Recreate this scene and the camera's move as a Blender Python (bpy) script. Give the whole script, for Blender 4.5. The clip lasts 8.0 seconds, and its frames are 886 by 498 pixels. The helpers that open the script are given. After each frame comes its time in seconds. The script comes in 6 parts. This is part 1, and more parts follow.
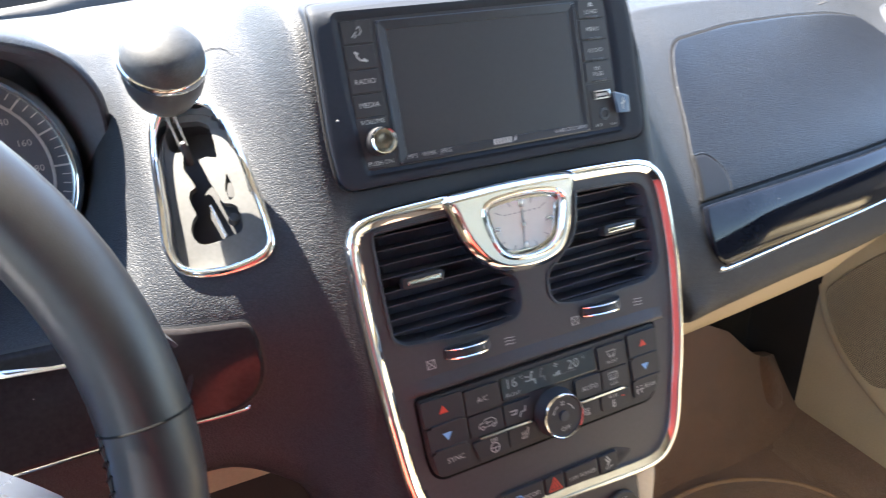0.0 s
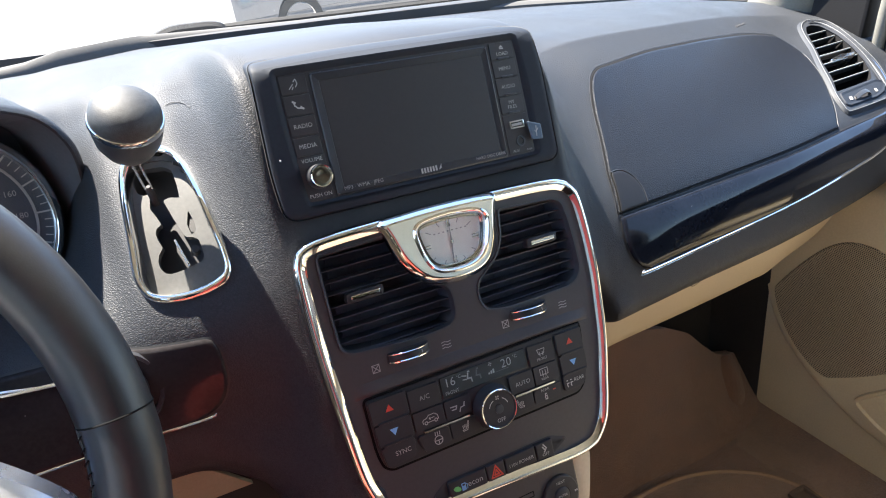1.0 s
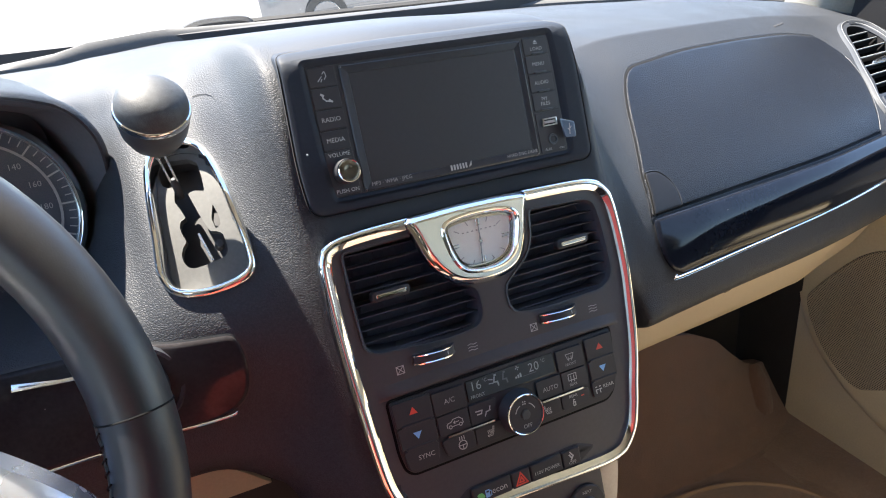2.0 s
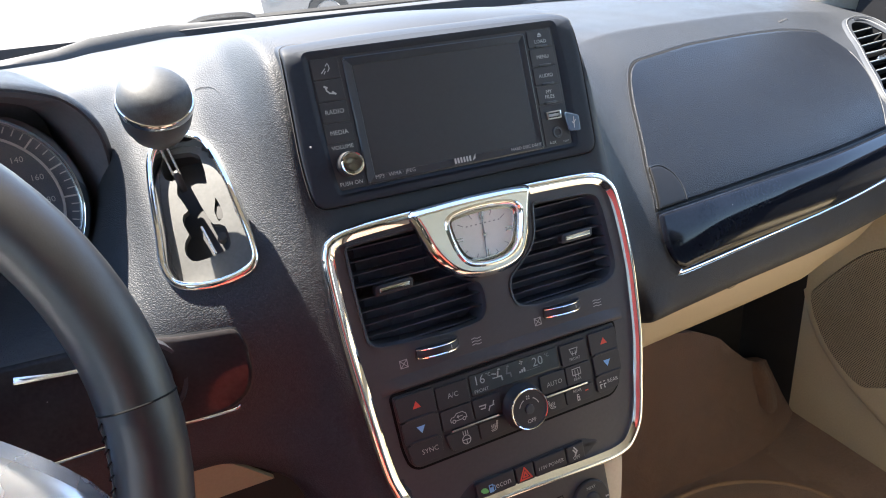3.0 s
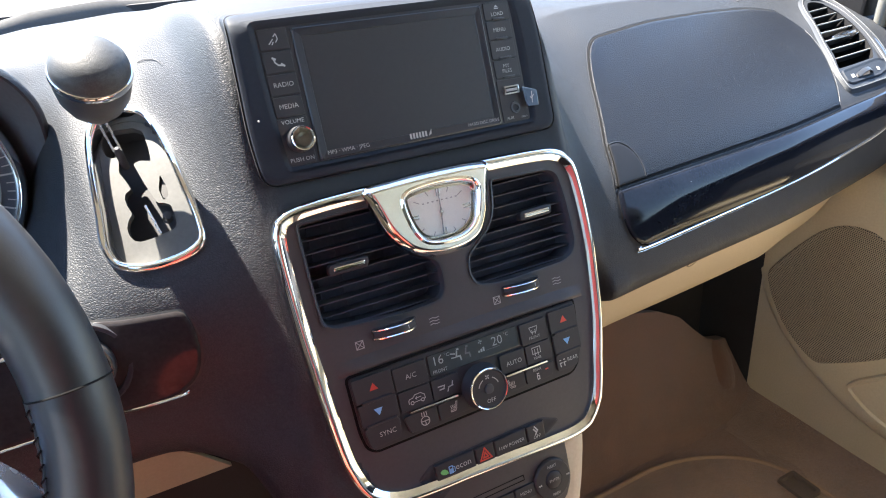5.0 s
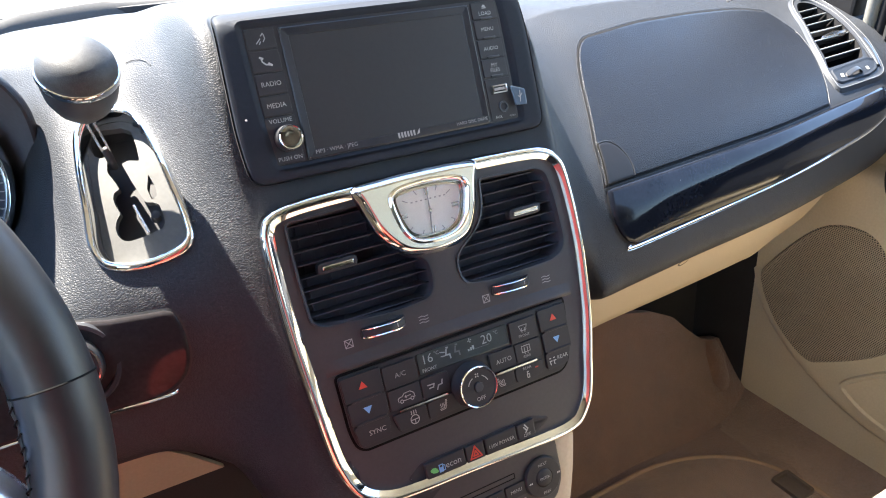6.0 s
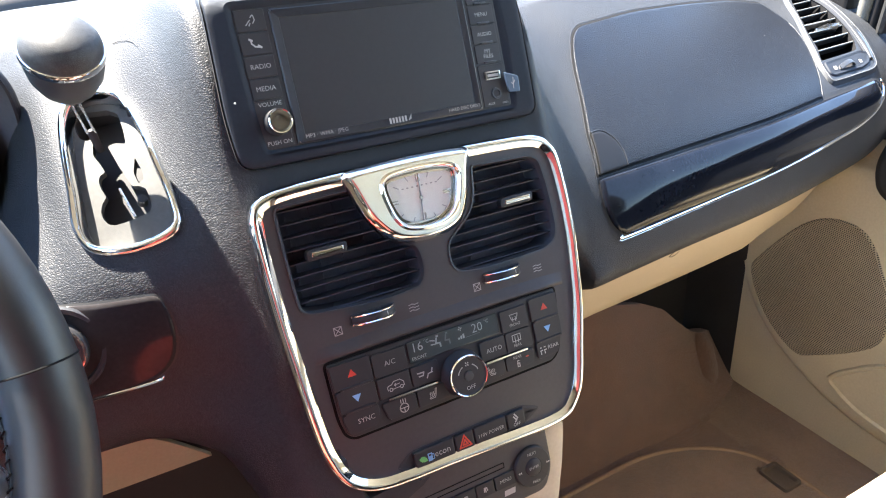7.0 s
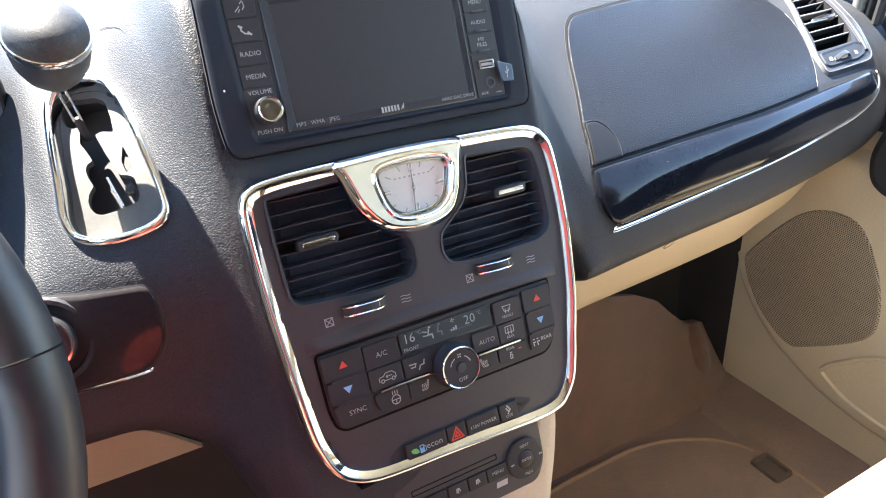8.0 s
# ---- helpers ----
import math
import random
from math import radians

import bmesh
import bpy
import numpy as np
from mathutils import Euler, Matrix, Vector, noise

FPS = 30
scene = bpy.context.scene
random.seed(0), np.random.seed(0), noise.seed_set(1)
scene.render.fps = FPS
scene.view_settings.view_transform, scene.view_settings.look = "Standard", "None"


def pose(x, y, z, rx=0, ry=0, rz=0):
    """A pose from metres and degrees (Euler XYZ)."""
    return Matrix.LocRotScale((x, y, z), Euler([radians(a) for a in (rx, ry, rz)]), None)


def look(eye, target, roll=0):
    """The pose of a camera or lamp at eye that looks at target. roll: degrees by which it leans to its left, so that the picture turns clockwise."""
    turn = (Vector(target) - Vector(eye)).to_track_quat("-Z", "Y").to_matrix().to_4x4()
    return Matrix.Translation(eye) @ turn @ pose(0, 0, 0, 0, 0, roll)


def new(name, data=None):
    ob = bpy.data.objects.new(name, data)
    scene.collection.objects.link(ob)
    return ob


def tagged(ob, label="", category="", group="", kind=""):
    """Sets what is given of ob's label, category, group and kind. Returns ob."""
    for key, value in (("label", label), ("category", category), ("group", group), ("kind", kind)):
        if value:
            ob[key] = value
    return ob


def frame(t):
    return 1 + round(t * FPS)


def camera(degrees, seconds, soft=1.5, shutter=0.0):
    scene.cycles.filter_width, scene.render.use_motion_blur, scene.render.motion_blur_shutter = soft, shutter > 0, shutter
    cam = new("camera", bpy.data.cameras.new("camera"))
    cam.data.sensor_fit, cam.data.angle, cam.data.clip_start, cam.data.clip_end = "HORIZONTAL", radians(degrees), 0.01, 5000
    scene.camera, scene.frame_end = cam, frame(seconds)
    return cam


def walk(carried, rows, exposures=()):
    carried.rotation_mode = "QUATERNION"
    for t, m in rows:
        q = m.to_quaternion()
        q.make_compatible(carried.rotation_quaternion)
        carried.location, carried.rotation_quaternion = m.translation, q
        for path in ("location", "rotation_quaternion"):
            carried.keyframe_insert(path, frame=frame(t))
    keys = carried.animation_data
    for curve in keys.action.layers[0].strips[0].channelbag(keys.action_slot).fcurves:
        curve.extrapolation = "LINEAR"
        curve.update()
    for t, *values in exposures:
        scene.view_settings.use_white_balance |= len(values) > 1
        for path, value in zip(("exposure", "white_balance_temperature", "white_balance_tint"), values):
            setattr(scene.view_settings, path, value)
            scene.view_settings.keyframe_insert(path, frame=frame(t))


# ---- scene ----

# ---- camera: seconds, place, yaw to the left, pitch up, roll ----
PATH = [
    (0.0, -0.2486, -0.4034, 0.7585, -25.36, -27.35, -1.10),
    (0.2, -0.2410, -0.4422, 0.7678, -26.41, -26.57, -1.65),
    (0.5, -0.2409, -0.4740, 0.7832, -26.20, -25.75, -3.09),
    (1.0, -0.2370, -0.4808, 0.7837, -26.14, -25.47, -3.89),
    (1.5, -0.2366, -0.4681, 0.7804, -24.73, -25.26, -3.47),
    (3.0, -0.2384, -0.4648, 0.7710, -24.10, -25.32, -3.56),
    (3.5, -0.2357, -0.4674, 0.7693, -24.75, -25.38, -3.80),
    (4.0, -0.2347, -0.4692, 0.7687, -25.17, -25.50, -3.67),
    (4.5, -0.2268, -0.4605, 0.7591, -26.40, -26.59, -3.45),
    (4.7, -0.2283, -0.4599, 0.7600, -26.74, -26.74, -3.09),
    (5.8, -0.2276, -0.4643, 0.7572, -27.69, -26.45, -2.77),
    (6.0, -0.2240, -0.4659, 0.7567, -27.43, -26.40, -2.95),
    (6.5, -0.2228, -0.4686, 0.7555, -27.73, -26.31, -2.96),
    (7.0, -0.2226, -0.4635, 0.7512, -28.21, -27.08, -2.10),
    (7.5, -0.2207, -0.4633, 0.7492, -28.30, -27.73, -2.10),
    (8.0, -0.2192, -0.4605, 0.7490, -28.70, -27.87, -1.72),
]


def aim(x, y, z, yaw, pitch, roll):
    yaw, pitch = radians(yaw), radians(pitch)
    ahead = Vector((-math.sin(yaw) * math.cos(pitch), math.cos(yaw) * math.cos(pitch), math.sin(pitch)))
    return look((x, y, z), Vector((x, y, z)) + ahead, roll)


cam = camera(65.83, 8.0, soft=1.1, shutter=0.3)
walk(cam, [(t, aim(*row)) for t, *row in PATH], exposures=[(t, e, 6850, 10) for t, e in ((0.0, 3.66), (0.5, 3.24), (1.0, 2.95), (3.0, 3.10), (4.5, 3.30), (6.0, 3.48), (8.0, 3.80))])

# ---- sky and sun ----
TO_SUN = Vector((-0.25, 0.36, 0.895)).normalized()
world = bpy.data.worlds.new("sky")
scene.world = world
world.use_nodes = True
sky = world.node_tree.nodes.new("ShaderNodeTexSky")
sky.sky_type, sky.sun_disc = "NISHITA", False
sky.dust_density, sky.ozone_density = 0.0, 3.5
sky.sun_elevation, sky.sun_rotation = math.asin(TO_SUN.z), math.atan2(TO_SUN.x, TO_SUN.y)
background = world.node_tree.nodes["Background"]
background.inputs["Strength"].default_value = 0.125
world.node_tree.links.new(sky.outputs["Color"], background.inputs["Color"])
sun = new("sun", bpy.data.lights.new("sun", "SUN"))
sun.data.energy, sun.data.angle, sun.data.color = 5.0, radians(0.55), (1.0, 0.95, 0.87)
sun.matrix_world = look(TO_SUN * 20, (0, 0, 0))

# ---- materials ----


def material(name, color, rough=0.5, metal=0.0, vary=0.15, coarse=12.0, fine=300.0, bump=0.0, bump_scale=400.0, grain="noise",
             coat=0.0, rough_vary=0.1, depth=0.0004, sheen=0.0, spec=0.5, dust=0.0, plain=None):
    """A principled surface with stains at two scales, uneven gloss and a fine relief."""
    m = bpy.data.materials.new(name)
    m.use_nodes = True
    n, l = m.node_tree.nodes, m.node_tree.links
    b = n["Principled BSDF"]
    b.inputs["Metallic"].default_value = metal
    b.inputs["Coat Weight"].default_value = coat
    b.inputs["Coat Roughness"].default_value = 0.06
    b.inputs["Sheen Weight"].default_value = sheen
    b.inputs["Specular IOR Level"].default_value = spec
    at = n.new("ShaderNodeTexCoord")
    big, small = n.new("ShaderNodeTexNoise"), n.new("ShaderNodeTexNoise")
    big.inputs["Scale"].default_value, small.inputs["Scale"].default_value = coarse, fine
    big.inputs["Detail"].default_value, small.inputs["Detail"].default_value = 5, 2
    both = n.new("ShaderNodeMath")
    both.operation = "ADD"
    for t, k in ((big, 0), (small, 1)):
        l.new(at.outputs["Object"], t.inputs["Vector"])
        l.new(t.outputs["Fac"], both.inputs[k])
    span = n.new("ShaderNodeMapRange")
    span.inputs[1].default_value, span.inputs[2].default_value = 0.6, 1.4
    span.inputs[3].default_value, span.inputs[4].default_value = 1 - vary, 1 + vary
    l.new(both.outputs[0], span.inputs[0])
    tint = n.new("ShaderNodeMix")
    tint.data_type, tint.blend_type = "RGBA", "MULTIPLY"
    tint.inputs[0].default_value = 1.0
    tint.inputs[6].default_value = (*color, 1)
    l.new(span.outputs[0], tint.inputs[7])
    l.new(tint.outputs[2], b.inputs["Base Color"])
    gloss = n.new("ShaderNodeMapRange")
    gloss.inputs[1].default_value, gloss.inputs[2].default_value = 0.3, 0.7
    gloss.inputs[3].default_value, gloss.inputs[4].default_value = rough * (1 - rough_vary), rough * (1 + rough_vary)
    l.new(big.outputs["Fac"], gloss.inputs[0])
    l.new(gloss.outputs[0], b.inputs["Roughness"])
    if bump:
        relief = n.new("ShaderNodeBump")
        relief.inputs["Strength"].default_value, relief.inputs["Distance"].default_value = bump, depth
        if grain == "leather":
            warp = n.new("ShaderNodeTexNoise")
            warp.inputs["Scale"].default_value = bump_scale * 0.35
            l.new(at.outputs["Object"], warp.inputs["Vector"])
            move = n.new("ShaderNodeMix")
            move.data_type, move.blend_type = "RGBA", "LINEAR_LIGHT"
            move.inputs[0].default_value = 0.0016
            squeeze = n.new("ShaderNodeMapping")
            squeeze.inputs["Scale"].default_value = (0.78, 1.0, 1.0)
            l.new(at.outputs["Object"], squeeze.inputs["Vector"])
            l.new(squeeze.outputs[0], move.inputs[6])
            l.new(warp.outputs["Color"], move.inputs[7])
            cells = n.new("ShaderNodeTexVoronoi")
            cells.feature = "DISTANCE_TO_EDGE"
            cells.inputs["Scale"].default_value = bump_scale
            l.new(move.outputs[2], cells.inputs["Vector"])
            ridge = n.new("ShaderNodeMapRange")
            ridge.interpolation_type = "SMOOTHSTEP"
            ridge.inputs[1].default_value, ridge.inputs[2].default_value = 0.0, 0.24
            l.new(cells.outputs["Distance"], ridge.inputs[0])
            if plain:
                # the moulded middle of the skin, between two x, is smooth
                apart, edge, keep = n.new("ShaderNodeSeparateXYZ"), n.new("ShaderNodeMapRange"), n.new("ShaderNodeMath")
                l.new(at.outputs["Object"], apart.inputs[0])
                span_x = n.new("ShaderNodeMath")
                span_x.operation, span_x.inputs[1].default_value = "SUBTRACT", sum(plain) / 2
                l.new(apart.outputs["X"], span_x.inputs[0])
                keep.operation = "ABSOLUTE"
                l.new(span_x.outputs[0], keep.inputs[0])
                half = (plain[1] - plain[0]) / 2
                edge.interpolation_type = "SMOOTHSTEP"
                edge.inputs[1].default_value, edge.inputs[2].default_value = half - 0.006, half + 0.006
                edge.inputs[3].default_value, edge.inputs[4].default_value = 0.08 * bump, bump
                l.new(keep.outputs[0], edge.inputs[0])
                l.new(edge.outputs[0], relief.inputs["Strength"])
            l.new(ridge.outputs[0], relief.inputs["Height"])
            # the worn mix paints the grain's self-shadow in its creases into the colour
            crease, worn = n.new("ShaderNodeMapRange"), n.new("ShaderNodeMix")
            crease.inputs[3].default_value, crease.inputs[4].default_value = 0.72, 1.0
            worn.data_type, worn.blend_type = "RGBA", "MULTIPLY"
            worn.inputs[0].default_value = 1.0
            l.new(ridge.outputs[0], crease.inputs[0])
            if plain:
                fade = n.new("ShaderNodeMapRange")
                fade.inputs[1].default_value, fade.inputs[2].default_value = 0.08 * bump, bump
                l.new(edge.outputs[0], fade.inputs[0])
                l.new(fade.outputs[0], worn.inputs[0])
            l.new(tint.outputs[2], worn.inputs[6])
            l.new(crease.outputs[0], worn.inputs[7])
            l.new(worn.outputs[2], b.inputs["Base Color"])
        elif grain == "dots":
            # holes on a staggered grid in the door's plane, bump_scale of them to the metre
            pitch = 1 / bump_scale
            cell = (1.0, pitch, pitch * 1.732)
            lay_flat, near, gaps = n.new("ShaderNodeVectorMath"), n.new("ShaderNodeMath"), []
            lay_flat.operation, lay_flat.inputs[1].default_value = "MULTIPLY", (0, 1, 1)
            l.new(at.outputs["Object"], lay_flat.inputs[0])
            for half in (0.0, 0.5):
                move, fold, far = (n.new("ShaderNodeVectorMath") for _ in range(3))
                move.operation, move.inputs[1].default_value = "ADD", [c * half for c in cell]
                fold.operation, fold.inputs[1].default_value, fold.inputs[2].default_value = "WRAP", [c / 2 for c in cell], [-c / 2 for c in cell]
                far.operation = "LENGTH"
                l.new(lay_flat.outputs[0], move.inputs[0])
                l.new(move.outputs[0], fold.inputs[0])
                squash = n.new("ShaderNodeVectorMath")
                squash.operation, squash.inputs[1].default_value = "MULTIPLY", (0, 1, 1)
                l.new(fold.outputs[0], squash.inputs[0])
                l.new(squash.outputs[0], far.inputs[0])
                gaps.append(far)
            near.operation = "MINIMUM"
            l.new(gaps[0].outputs["Value"], near.inputs[0])
            l.new(gaps[1].outputs["Value"], near.inputs[1])
            hole = n.new("ShaderNodeMapRange")
            hole.inputs[1].default_value, hole.inputs[2].default_value = pitch * 0.24, pitch * 0.36
            l.new(near.outputs[0], hole.inputs[0])
            l.new(hole.outputs[0], relief.inputs["Height"])
            dark = n.new("ShaderNodeMix")
            dark.data_type, dark.blend_type = "RGBA", "MIX"
            dark.inputs[6].default_value = (0.03, 0.025, 0.02, 1)
            l.new(hole.outputs[0], dark.inputs[0])
            l.new(tint.outputs[2], dark.inputs[7])
            l.new(dark.outputs[2], b.inputs["Base Color"])
        else:
            rough_noise = n.new("ShaderNodeTexNoise")
            rough_noise.inputs["Scale"].default_value = bump_scale
            rough_noise.inputs["Detail"].default_value = 4
            l.new(at.outputs["Object"], rough_noise.inputs["Vector"])
            l.new(rough_noise.outputs["Fac"], relief.inputs["Height"])
        l.new(relief.outputs["Normal"], b.inputs["Normal"])
    if dust:
        speck, size, few, on, lift = (n.new("ShaderNode" + k) for k in ("TexVoronoi", "MapRange", "Math", "Math", "Mix"))
        speck.inputs["Scale"].default_value = 85
        l.new(at.outputs["Object"], speck.inputs["Vector"])
        size.inputs[1].default_value, size.inputs[2].default_value = 0.045, 0.02
        l.new(speck.outputs["Distance"], size.inputs[0])
        few.operation, few.inputs[1].default_value = "LESS_THAN", dust
        l.new(speck.outputs["Color"], few.inputs[0])
        on.operation = "MULTIPLY"
        l.new(size.outputs[0], on.inputs[0])
        l.new(few.outputs[0], on.inputs[1])
        lift.data_type = "RGBA"
        lift.inputs[7].default_value = (0.22, 0.21, 0.20, 1)
        l.new(on.outputs[0], lift.inputs[0])
        l.new(b.inputs["Base Color"].links[0].from_socket, lift.inputs[6])
        l.new(lift.outputs[2], b.inputs["Base Color"])
    return m


def clear(name, tint=(1, 1, 1), rough=0.0, amount=0.92):
    """A thin pane: mostly see-through, with a mirror's gloss on top."""
    m = bpy.data.materials.new(name)
    m.use_nodes = True
    n, l = m.node_tree.nodes, m.node_tree.links
    n.remove(n["Principled BSDF"])
    see, shine, mix = n.new("ShaderNodeBsdfTransparent"), n.new("ShaderNodeBsdfGlossy"), n.new("ShaderNodeMixShader")
    facing, power, fresnel = n.new("ShaderNodeLayerWeight"), n.new("ShaderNodeMath"), n.new("ShaderNodeMapRange")
    facing.inputs["Blend"].default_value = 0.5
    power.operation = "POWER"
    power.inputs[1].default_value = 5.0
    fresnel.inputs[3].default_value, fresnel.inputs[4].default_value = 0.045, 0.9
    l.new(facing.outputs["Facing"], power.inputs[0])
    l.new(power.outputs[0], fresnel.inputs[0])
    see.inputs["Color"].default_value = (*[c * amount for c in tint], 1)
    shine.inputs["Roughness"].default_value = rough
    l.new(fresnel.outputs[0], mix.inputs[0])
    l.new(see.outputs[0], mix.inputs[1])
    l.new(shine.outputs[0], mix.inputs[2])
    l.new(mix.outputs[0], n["Material Output"].inputs["Surface"])
    return m


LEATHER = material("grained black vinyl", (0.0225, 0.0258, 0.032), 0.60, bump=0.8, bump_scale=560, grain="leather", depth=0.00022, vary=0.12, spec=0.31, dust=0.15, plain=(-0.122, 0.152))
# copy of the dash vinyl, its weaker light put into a darker colour
PAD = material("grained black vinyl, shaded copy", (0.0075, 0.0095, 0.0145), 0.43, bump=1.0, bump_scale=470, grain="leather", depth=0.0002, spec=0.22, dust=0.45, vary=0.12)
SOFT = material("satin black plastic", (0.030, 0.033, 0.039), 0.42, bump=0.25, bump_scale=1500, vary=0.12)
PANEL = material("charcoal plastic", (0.0399, 0.0360, 0.0388), 0.5, bump=0.25, bump_scale=1500, vary=0.12)
BINDING = material("tan sewn binding", (0.26, 0.17, 0.11), 0.9, bump=0.9, bump_scale=500, depth=0.002)
BUTTON = material("black rubbery button plastic", (0.0142, 0.0142, 0.0169), 0.56, bump=0.15, bump_scale=2000)
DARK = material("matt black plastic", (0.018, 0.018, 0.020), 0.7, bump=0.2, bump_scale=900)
PIANO = material("dusty black lacquer panel", (0.022, 0.020, 0.021), 0.11, vary=0.3, rough_vary=0.35, spec=0.07, dust=0.4)
TRIMBLACK = material("dusty black lacquer", (0.006, 0.0075, 0.012), 0.07, vary=0.4, coarse=40, rough_vary=0.4, spec=0.17, dust=0.12)
SMOKED = material("smoked mirror chrome", (0.42, 0.41, 0.40), 0.18, metal=1.0, vary=0.05)
HOODSKIN = material("matt blue-black plastic", (0.014, 0.018, 0.026), 0.66, bump=0.2, bump_scale=1500, vary=0.12, spec=0.2)
CLUSTER = material("matt navy black plastic", (0.020, 0.022, 0.028), 0.6, bump=0.2, bump_scale=1200, spec=0.3)
BINNFACE = material("smooth navy grey plastic", (0.062, 0.070, 0.085), 0.6, bump=0.2, bump_scale=1200, spec=0.3)
ANCHOR = material("worn brown plastic", (0.075, 0.055, 0.042), 0.8, bump=0.4, bump_scale=500)
LATCHBLACK = material("smooth black latch plastic", (0.007, 0.008, 0.011), 0.5, bump=0.15, bump_scale=1500, spec=0.2)
TRIMGREY = material("black edge trim, lit grey painted in", (0.06, 0.06, 0.06), 0.8, bump=0.2, bump_scale=900)
LIP = material("worn grey vinyl edge", (0.022, 0.024, 0.030), 0.45, vary=0.6, coarse=60)
DISPLAYFRAME = material("navy satin display frame", (0.020, 0.022, 0.028), 0.3)
SCREEN = material("dark display glass", (0.033, 0.033, 0.028), 0.42, rough_vary=0.15)
VENTRIM = material("ridged satin grey plastic", (0.024, 0.027, 0.033), 0.5, spec=0.18, vary=0.15)
# pale grey paints the sun's glint on the black vent edges
SLATEDGE = material("pale grey edge, painted glint", (0.16, 0.165, 0.17), 0.35, vary=0.2)
DUCT = material("dusty dark duct plastic", (0.046, 0.046, 0.058), 0.8, bump=0.2, bump_scale=900)
LOUVRE = material("satin black louvre", (0.0399, 0.0420, 0.0570), 0.5, vary=0.1)
CHROME = material("bright chrome", (0.86, 0.86, 0.85), 0.05, metal=1.0, vary=0.03, rough_vary=0.4)
SATIN = material("satin chrome", (0.72, 0.72, 0.72), 0.2, metal=1.0, vary=0.05)
SILVER = material("silver paint", (0.74, 0.76, 0.80), 0.28, metal=0.7, vary=0.05)
GATE = material("grey gate plastic", (0.066, 0.066, 0.064), 0.6, spec=0.2, bump=0.2, bump_scale=1500)
BEIGE = material("beige plastic", (0.50, 0.42, 0.30), 0.55, bump=0.4, bump_scale=700, vary=0.08)
# copy of the beige, tinted olive to cancel the red bounce light
KNEE = material("beige plastic, tinted against red bounce", (0.40, 0.39, 0.27), 0.6, bump=0.4, bump_scale=700, vary=0.08)
DOOR = material("tan door plastic", (0.50, 0.425, 0.290), 0.6, bump=0.4, bump_scale=700, vary=0.08)
GRILLE = material("perforated tan plastic", (0.39, 0.33, 0.235), 0.6, bump=0.8, bump_scale=290, grain="dots", depth=0.002)
CARPET = material("brown carpet", (0.155, 0.082, 0.052), 0.95, bump=1.0, bump_scale=900, vary=0.3, coarse=25, depth=0.003, sheen=0.3)
SILLCLOTH = material("dusty taupe carpet", (0.20, 0.122, 0.080), 0.95, bump=1.0, bump_scale=900, vary=0.35, coarse=14, depth=0.003, sheen=0.3)
MAT = material("brown carpet mat", (0.16, 0.092, 0.056), 0.95, bump=1.0, bump_scale=700, vary=0.35, coarse=18, depth=0.003, sheen=0.3)
SEAT = material("cream leather", (0.42, 0.37, 0.28), 0.5, bump=0.4, bump_scale=420, grain="leather", vary=0.08)
HEADLINER = material("beige headliner cloth", (0.23, 0.21, 0.16), 0.9, bump=0.5, bump_scale=900)
RED = material("red woven cloth", (0.52, 0.055, 0.032), 0.8, bump=0.6, bump_scale=900)
WHEEL = material("black wheel leather", (0.018, 0.0175, 0.0185), 0.42, bump=0.12, bump_scale=900, depth=0.0003)
THREAD = material("black thread", (0.008, 0.008, 0.008), 0.95, spec=0.1)
WHITE = material("white print", (0.35, 0.35, 0.34), 0.6, vary=0.1)
GREYPRINT = material("grey print", (0.30, 0.30, 0.30), 0.6, vary=0.1)
REDPRINT = material("red print", (0.52, 0.05, 0.03), 0.5, vary=0.1)
BLUEPRINT = material("blue print", (0.16, 0.35, 0.62), 0.5, vary=0.1)
GREENPRINT = material("green print", (0.12, 0.42, 0.12), 0.5, vary=0.1)
LCD = material("grey liquid crystal glass", (0.024, 0.029, 0.028), 0.2, coat=0.3)
DIGIT = material("pale liquid crystal segment", (0.27, 0.31, 0.29), 0.4)
LCDFAINT = material("faint liquid crystal segment", (0.085, 0.098, 0.095), 0.4)
DIAL = material("ivory clock dial", (0.72, 0.69, 0.63), 0.5, vary=0.04)
GAUGE = material("navy gauge dial", (0.035, 0.045, 0.065), 0.35, vary=0.15)
CONCRETE = material("sunlit pale concrete", (0.50, 0.49, 0.46), 0.9, vary=0.2, coarse=0.6, fine=12, bump=0.5, bump_scale=40, depth=0.01)
PAINT = material("dark grey car paint", (0.05, 0.055, 0.065), 0.25, coat=0.6)
PALEPAINT = material("white car paint", (0.65, 0.66, 0.66), 0.25, coat=0.6)
SAIL = material("matt black corner plastic", (0.007, 0.007, 0.008), 0.8, bump=0.2, bump_scale=900, spec=0.2)
RUBBER = material("black rubber", (0.014, 0.014, 0.014), 0.75, bump=0.4, bump_scale=300)
GLASS = clear("clear glass")
TINTED = clear("tinted glass", (0.35, 0.38, 0.36))
USBCAP = material("smoky blue plastic cap", (0.06, 0.09, 0.13), 0.25, coat=0.3)
PILLAR = material("taupe pillar trim", (0.15, 0.145, 0.125), 0.8, bump=0.4, bump_scale=900)
MARK = material("grey clock mark", (0.30, 0.28, 0.27), 0.5, metal=0.0)
HANDSTEEL = material("steel clock pointer", (0.30, 0.29, 0.29), 0.3, metal=0.7)
STEEL = material("brushed steel", (0.6, 0.58, 0.55), 0.3, metal=1.0)

# ---- building ----


